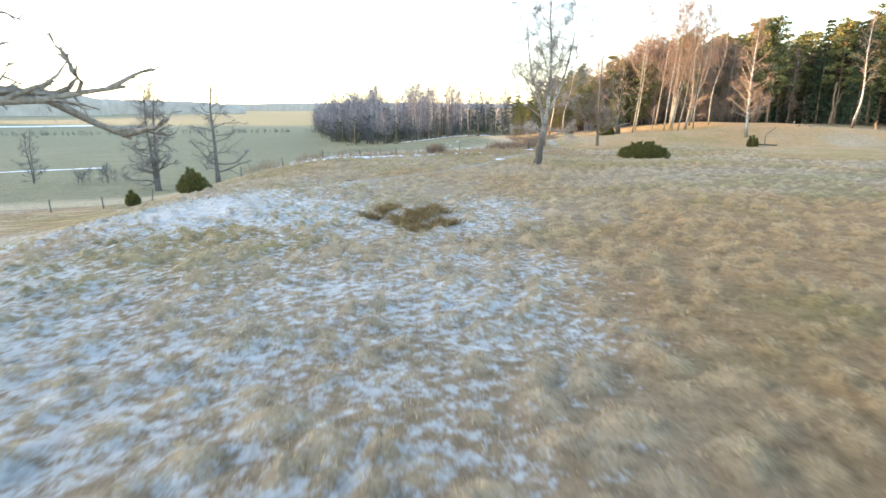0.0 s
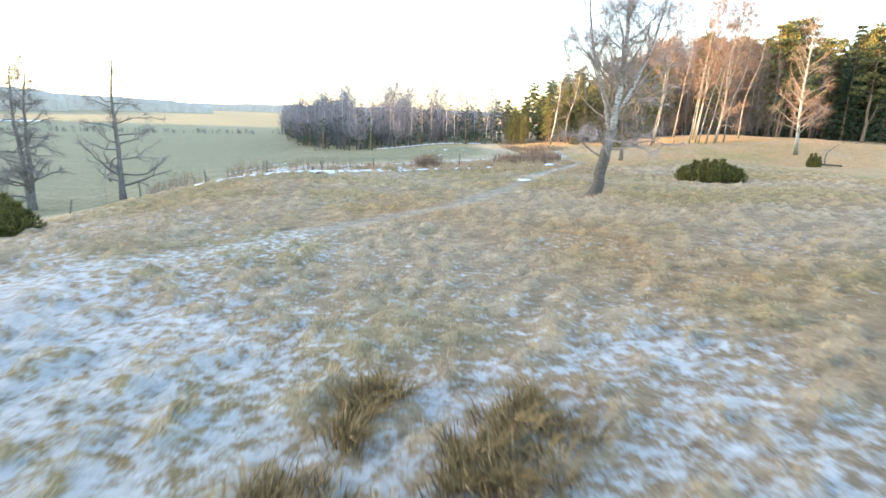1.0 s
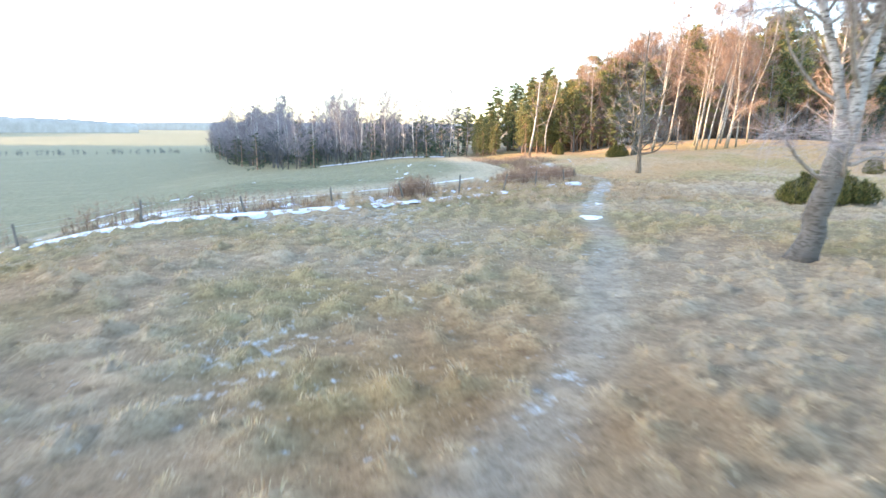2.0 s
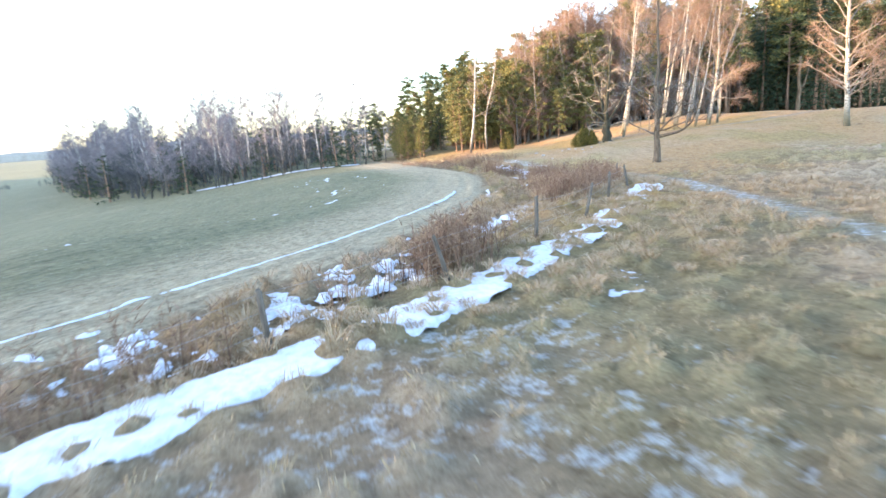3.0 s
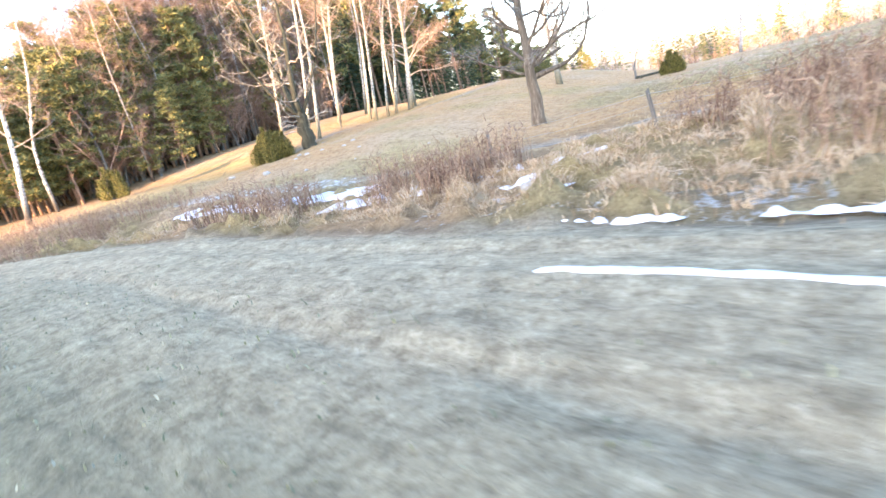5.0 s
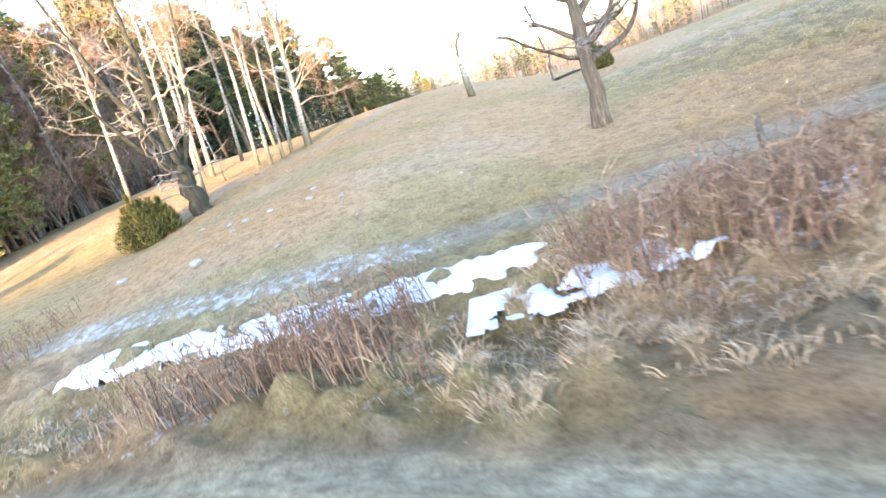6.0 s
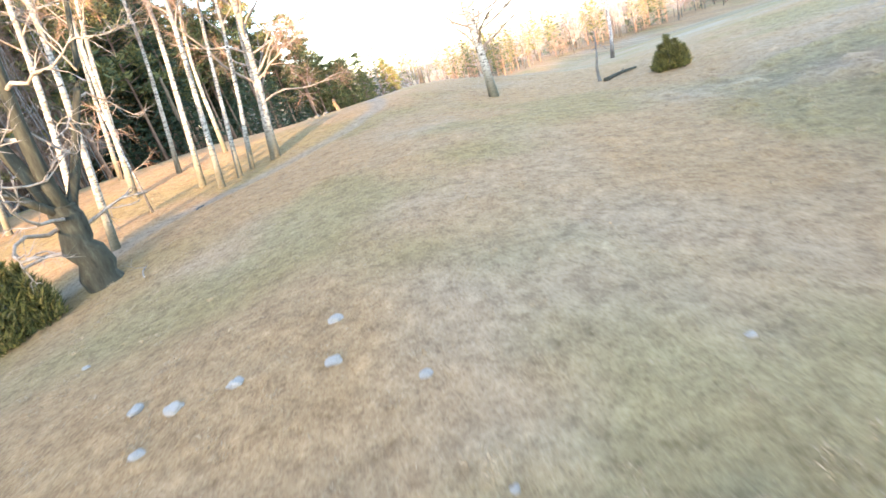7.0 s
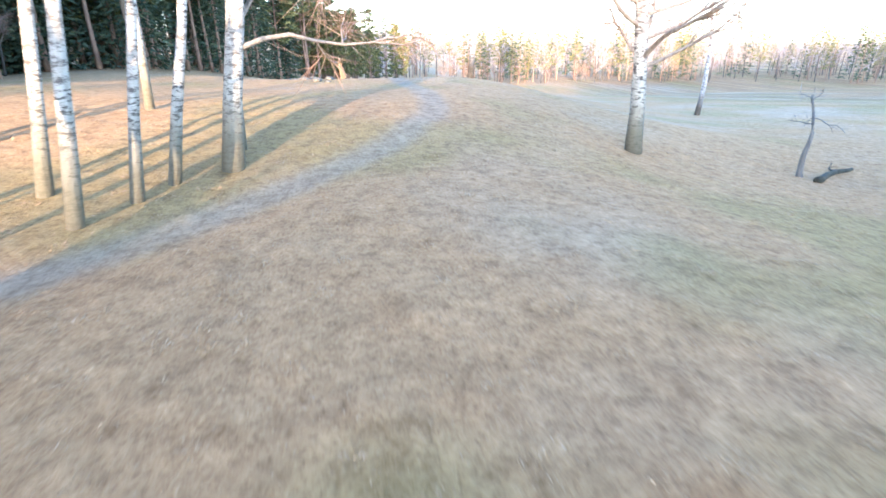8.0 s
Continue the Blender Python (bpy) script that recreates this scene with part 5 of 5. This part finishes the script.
s_post = float(FENCE.side(np.array([-6.5]), np.array([45.2]))[1][0])
s_gate = float(FENCE.side(np.array([8.8]), np.array([55.0]))[1][0])
s_end = float(FENCE.side(np.array([12.6]), np.array([76.0]))[1][0])
herbs("dry_weeds", "tall red-brown withered weeds along the fence", 2600, 6, along_fence(s_gate - 8, s_end, 0.0, 1.7), (0.3, 0.85))
herbs("dry_weeds", "red-brown withered weeds beside the wire fence", 700, 7, along_fence(s_post - 10, s_gate - 7, -0.1, 1.1), (0.35, 0.9))
def clusters(spots):
    def where(rnd, count):
        k = rnd.randint(len(spots), size=count)
        c = np.array(spots)[k]
        return c[:, 0] + rnd.normal(0, 1, count) * c[:, 2], c[:, 1] + rnd.normal(0, 1, count) * c[:, 2]
    return where


herbs("dry_weeds", "dense red-brown withered weeds in the ditch", 1500, 9, clusters([(-0.2, 48.7, 0.3), (0.2, 49.1, 0.3), (-0.5, 48.3, 0.25), (6.6, 54.6, 0.5), (7.6, 55.6, 0.5), (5.5, 53.7, 0.4), (8.6, 57.0, 0.5), (7.9, 58.0, 0.6)]), (0.4, 0.95))
herbs("dry_weeds", "red-brown brush at the foot of the pinewood", 2200, 8, lambda r, n: (r.uniform(10.5, 16.5, n), r.uniform(74, 84, n)), (0.2, 0.5))


def snow(name, label, line, lo, hi, s0, s1, cut, seed, thick=0.07, grain=1.6, step=0.07, rag=0.42, even=0.0, along=0.0):
    """Thin snow lying along a line between two offsets, with a ragged outline."""
    S, O = np.meshgrid(np.arange(s0, s1, step), np.arange(lo, hi + step, step), indexing="ij")
    px, py = np.interp(S, line.s, line.p[:, 0]), np.interp(S, line.s, line.p[:, 1])
    dx, dy = np.interp(S, line.s, line.d[:, 0]), np.interp(S, line.s, line.d[:, 1])
    k = np.hypot(dx, dy)
    x, y = px - dy / k * O, py + dx / k * O
    mid, half = (lo + hi) / 2, (hi - lo) / 2
    body = 1 - ((O - mid) / half) ** 2 * (0.55 + 0.45 * even)
    u, v = (S / along, O) if along else (x, y)
    mask = (fbm(u, v, grain, seed, 4) * (1 - even) + 0.5 * even) * body + rag * (fbm(x, y, 0.5, seed + 9, 3) - 0.5) + 0.9 * rag * (fbm(x, y, 0.17, seed + 13, 2) - 0.5) - cut
    mask = mask * ss(s0, s0 + 1.0, S) * ss(s1, s1 - 1.0, S)
    info = land(x, y)
    zz = info[10] - 0.05 + (thick + 0.06) * ss(-0.05, 0.16, mask) - 0.02 * info[9]
    zz = np.where(info[1] > 0.5, info[0] - 0.02 + (thick + 0.025) * ss(-0.05, 0.16, mask), zz)
    mask = np.where(info[1] > 0.5, mask, mask - 0.10 * np.maximum(info[9] - 0.25, 0))
    i, j = np.meshgrid(np.arange(S.shape[0] - 1), np.arange(S.shape[1] - 1), indexing="ij")
    n = S.shape[1]
    q = np.stack([i * n + j, (i + 1) * n + j, (i + 1) * n + j + 1, i * n + j + 1], -1).reshape(-1, 4)
    live = (mask.ravel()[q] > -0.035).any(1)
    q = q[live]
    used, q = np.unique(q, return_inverse=True)
    v = np.stack([x, y, zz], -1).reshape(-1, 3)[used]
    me = mesh_from(name, v, q.reshape(-1, 4), M_SNOW, smooth=True)
    return tagged(new(name, me), label, "snow", kind="stuff")


f_end = FURROW.s[-1]
s_strip = float(FENCE.side(np.array([12.1]), np.array([65.6]))[1][0])
snow("snow_strip", "melting snow strip along the fence", FENCE, -1.12, -0.22, s_post - 6.5, s_gate + 1, -0.01, 51, 0.09, 1.2, 0.035, 0.48, 0.9)
snow("snow_strip", "melting snow beside the upper fence", FENCE, -0.85, 0.0, s_strip - 0.5, s_strip + 7.5, 0.19, 52, 0.06, 1.4, 0.04, 0.75, 0.6)
snow("snow_line", "thin snow line left in a wheel furrow", FURROW, -0.105, 0.045, 0, f_end, 0.2, 53, 0.015, 0.8, 0.018, 0.55, 0.9)
snow("snow_patches", "scattered snow patches in the ditch", FENCE, 0.5, 2.6, s_post - 6, s_gate + 1.5, 0.58, 54, 0.03, 0.5, 0.035, 1.15)
e_a, e_b = (float(FIELD_EDGE.side(np.array([p[0]]), np.array([p[1]]))[1][0]) for p in ((-12, 45.8), (10, 74)))
snow("snow_patches", "broken snow along the field's edge", FIELD_EDGE, -0.24, -0.02, e_a, e_b - 8, 0.66, 55, 0.004, 0.4, 0.025, 0.65, 0.0, 3.0)
snow("snow_patches", "thin snow streaks lying in the field", FIELD_EDGE, 3.5, 12, e_a, e_b + 6, 0.75, 56, 0.02, 0.4, 0.06, 0.4, 0.0, 10.0)
snow("snow_patches", "small snow patches beside the upper fence", FENCE, 0.2, 1.0, s_strip - 6, s_strip + 1, 0.60, 63, 0.04, 0.5, 0.04, 0.9)
snow("snow_patch", "lone snow patch at the edge of the ditch", Line([(9.2, 61.2), (9.8, 61.8), (10.5, 62.3)]), -0.4, 0.4, 0, 1.7, 0.26, 64, 0.06, 0.7, 0.04, 0.7, 0.6)
snow("snow_patch", "small snow patch on the pasture", Line([(0.1, 45.9), (1.1, 46.3), (2.1, 46.5)]), -0.75, 0.6, 0, 2.1, 0.24, 57, 0.05, 0.8, 0.04, 0.8, 0.6)
snow("snow_streak", "long snow streak left in the lower field", Line([(-90, 58), (-62, 63), (-40, 75)]), -0.6, 0.6, 0, 50, 0.25, 60, 0.05, 2.0, 0.2, 0.6, 0.6)
snow("snow_streak", "old snow on the floor of the wood", Line([(10, 95.5), (5, 97), (-1, 100.5), (-6, 104)]), -0.9, 0.9, 0, 19, 0.27, 62, 0.06, 1.6, 0.1, 0.6, 0.5)
snow("snow_streak", "bright snow lying on a far field", Line([(-420, 235), (-300, 300), (-205, 350)]), -9, 9, 0, 240, 0.2, 61, 0.5, 30.0, 2.0, 0.5, 0.6)
snow("snow_patch", "thin snow on the trodden track", TRACK, -0.5, 0.5, 21, 34, 0.46, 58, 0.04, 1.6)


# ---- fence, stones and deadwood ----
def post_mesh(seed, tall):
    rnd = np.random.RandomState(seed)
    s = Soup()
    s.tube([(0, 0, -0.2), (0.01, 0, tall * 0.5), (rnd.normal(0, 0.02), rnd.normal(0, 0.02), tall), (0, 0, tall + 0.03)], [0.042, 0.04, 0.036, 0.016], 8)
    return s.mesh("post", M_POST, True)


s_top = float(FENCE.side(np.array([11.9]), np.array([64.2]))[1][0])


def fence():
    ob = thing("fence", "old wire fence on leaning grey wooden posts", "fence", pose(0, 0, 0))
    tops = []
    rnd = np.random.RandomState(9)
    kinds_ = [post_mesh(k, 0.8) for k in range(4)]
    for k, s in enumerate(np.arange(s_gate - 3.0 * 19, s_top, 3.0)):
        x, y = FENCE.at(s)
        z = height(x, y)
        m = pose(x, y, z, rnd.normal(0, 5), rnd.normal(0, 5), rnd.uniform(0, 360)) @ Matrix.Scale(rnd.uniform(0.85, 1.05), 4)
        piece("post", kinds_[k % 4], ob, "", m)
        tops.append(m)
    for h in (0.28, 0.52, 0.74):
        w = Soup()
        pts = []
        for a, b in zip(tops, tops[1:]):
            p, q = a @ Vector((0.05, 0, h)), b @ Vector((0.05, 0, h))
            for t in (0, 0.25, 0.5, 0.75):
                r = p.lerp(q, t)
                pts.append((r.x, r.y, r.z - 0.05 * math.sin(t * math.pi)))
        w.tube(pts, np.full(len(pts), 0.0025), 4)
        piece("wire", w.mesh("wire", M_WIRE), ob, "thin rusty wire")


fence()


def stone_mesh(seed, stuff=None):
    rnd = np.random.RandomState(seed)
    bm = bmesh.new()
    bmesh.ops.create_icosphere(bm, subdivisions=3, radius=1.0)
    o = rnd.uniform(0, 50)
    for v in bm.verts:
        n = noise.noise(v.co * 1.1 + Vector((o, 0, 0))) * 0.45 + noise.noise(v.co * 2.7 + Vector((0, o, 0))) * 0.14
        v.co = v.co * (1 + n)
        v.co.z *= 0.62
    me = bpy.data.meshes.new("stone")
    bm.to_mesh(me)
    bm.free()
    me.materials.append(stuff or M_STONE)
    me.polygons.foreach_set("use_smooth", np.ones(len(me.polygons), bool))
    return me


stones = [stone_mesh(k) for k in range(5)]
STONES = [(18.2, 71.05, 0.14), (18.4, 71.5, 0.13), (18.25, 70.45, 0.13), (18.8, 69.5, 0.12), (18.1, 69.5, 0.13), (16.5, 71.6, 0.2), (16.0, 69.8, 0.1), (13.9, 68.4, 0.12), (17.6, 68.7, 0.09),
          (17.2, 66.2, 0.07), (20.2, 73.0, 0.08), (16.4, 68.3, 0.06), (17.2, 73.6, 0.2), (17.7, 71.2, 0.1), (9.3, 62.4, 0.28), (9.7, 62.0, 0.2), (-5.6, 8.2, 0.12)]
for k, (x, y, r) in enumerate(STONES):
    ob = tagged(new("stone", stones[k % 5]), "pale weathered stone lying in the grass", "stone", "stones on the slope")
    ob.matrix_basis = pose(x, y, height(x, y) + 0.05 * r, 0, 0, 71 * k) @ Matrix.Scale(0.62 * r, 4)
row_stones = [stone_mesh(k, M_ROWSTONE) for k in range(5)]
rnd = np.random.RandomState(12)
for k in range(16):
    x, y, r = 46.5 + 0.8 * k + rnd.normal(0, 0.3), 72.5 + 0.2 * k + rnd.normal(0, 0.4), rnd.uniform(0.08, 0.2)
    ob = tagged(new("stone", row_stones[k % 5]), "mossy grey boulder in a low stone row by the wood", "stone", "stone row by the wood")
    ob.matrix_basis = pose(x, y, height(x, y) + 0.1 * r, 0, 0, 57 * k) @ Matrix.Scale(r, 4)


def snag(x, y, tall, r, seed, label, fork=True):
    t = Tree(seed, twigs=0, wander=0.1)
    t.stem([(0, 0, -0.2), (0.1, 0, tall * 0.4), (0.0, 0.1, tall * 0.75), (0.15, 0.1, tall)], r, r * 0.45, 10, 1.4, 14)
    if fork:
        t.stem([(0.05, 0, tall * 0.35), (0.5, -0.3, tall * 0.5), (0.8, -0.5, tall * 0.8)], r * 0.5, r * 0.2, 7, 1.0, 9)
    return plant("dead_tree", t.meshes("snag", M_SNAG, M_SNAG, M_TWIG_GREY), x, y, label, "dead tree")


snag(60.0, 84.8, 6.3, 0.24, 401, "broken dead trunk standing by the wood, bark gone")
snag(57.0, 72.3, 1.3, 0.2, 402, "short broken stump on the ridge", False)


def small_crooked():
    t = Tree(410, (0.15, 0.35), 0.0, 0.012, 5, 0.35)
    path, rad = t.stem([(0, 0, -0.1), (0.05, 0.05, 0.5), (-0.1, 0.0, 1.0), (0.25, -0.2, 1.5), (0.7, -0.4, 1.9)], 0.075, 0.02, 8, 1.4, 10)
    t.crown(path, rad, 0.6, 6, 0.7, (0.5, 0.9), 0.5, 1, 3, 0.4)
    return t.meshes("crooked", M_DARK, M_DARK, M_TWIG_GREY)


plant("crooked_tree", small_crooked(), 35.3, 60.1, "small crooked leafless tree on the slope", "tree")


def fallen(name, x, y, length, r, rz, label, mat, seed):
    t = Tree(seed, (0.1, 0.3), 0, 0.012, 2, 0.2)
    t.stem([(-length / 2, 0, r * 0.8), (0, 0.08, r * 1.2), (length / 2, -0.05, r * 1.0)], r, r * 0.5, 8, 1.1, 9)
    t.limb((0.1 * length, 0, r * 1.4), (0.6, 0.6, 0.3), length * 0.4, r * 0.35, 1, 0, 2)
    ob = thing(name, label, "log", pose(x, y, height(x, y), 0, 0, rz))
    for key, me in t.meshes("fallen", mat, mat, mat):
        piece(key, me, ob)


fallen("fallen_log", 35.2, 59.3, 1.9, 0.09, -60, "dark fallen log on the slope", M_OAK, 420)
fallen("fallen_branch", 24.0, 73.75, 1.3, 0.02, 20, "pale fallen branch in the grass", M_DEAD, 421)
fallen("fallen_branch", -4.5, 27.9, 0.8, 0.02, 50, "thin dark fallen stick in frosty grass", M_DARK, 422)
fallen("fallen_branch", 27.8, 73.8, 0.5, 0.03, 5, "dark piece of wood on the path", M_DARK, 423)
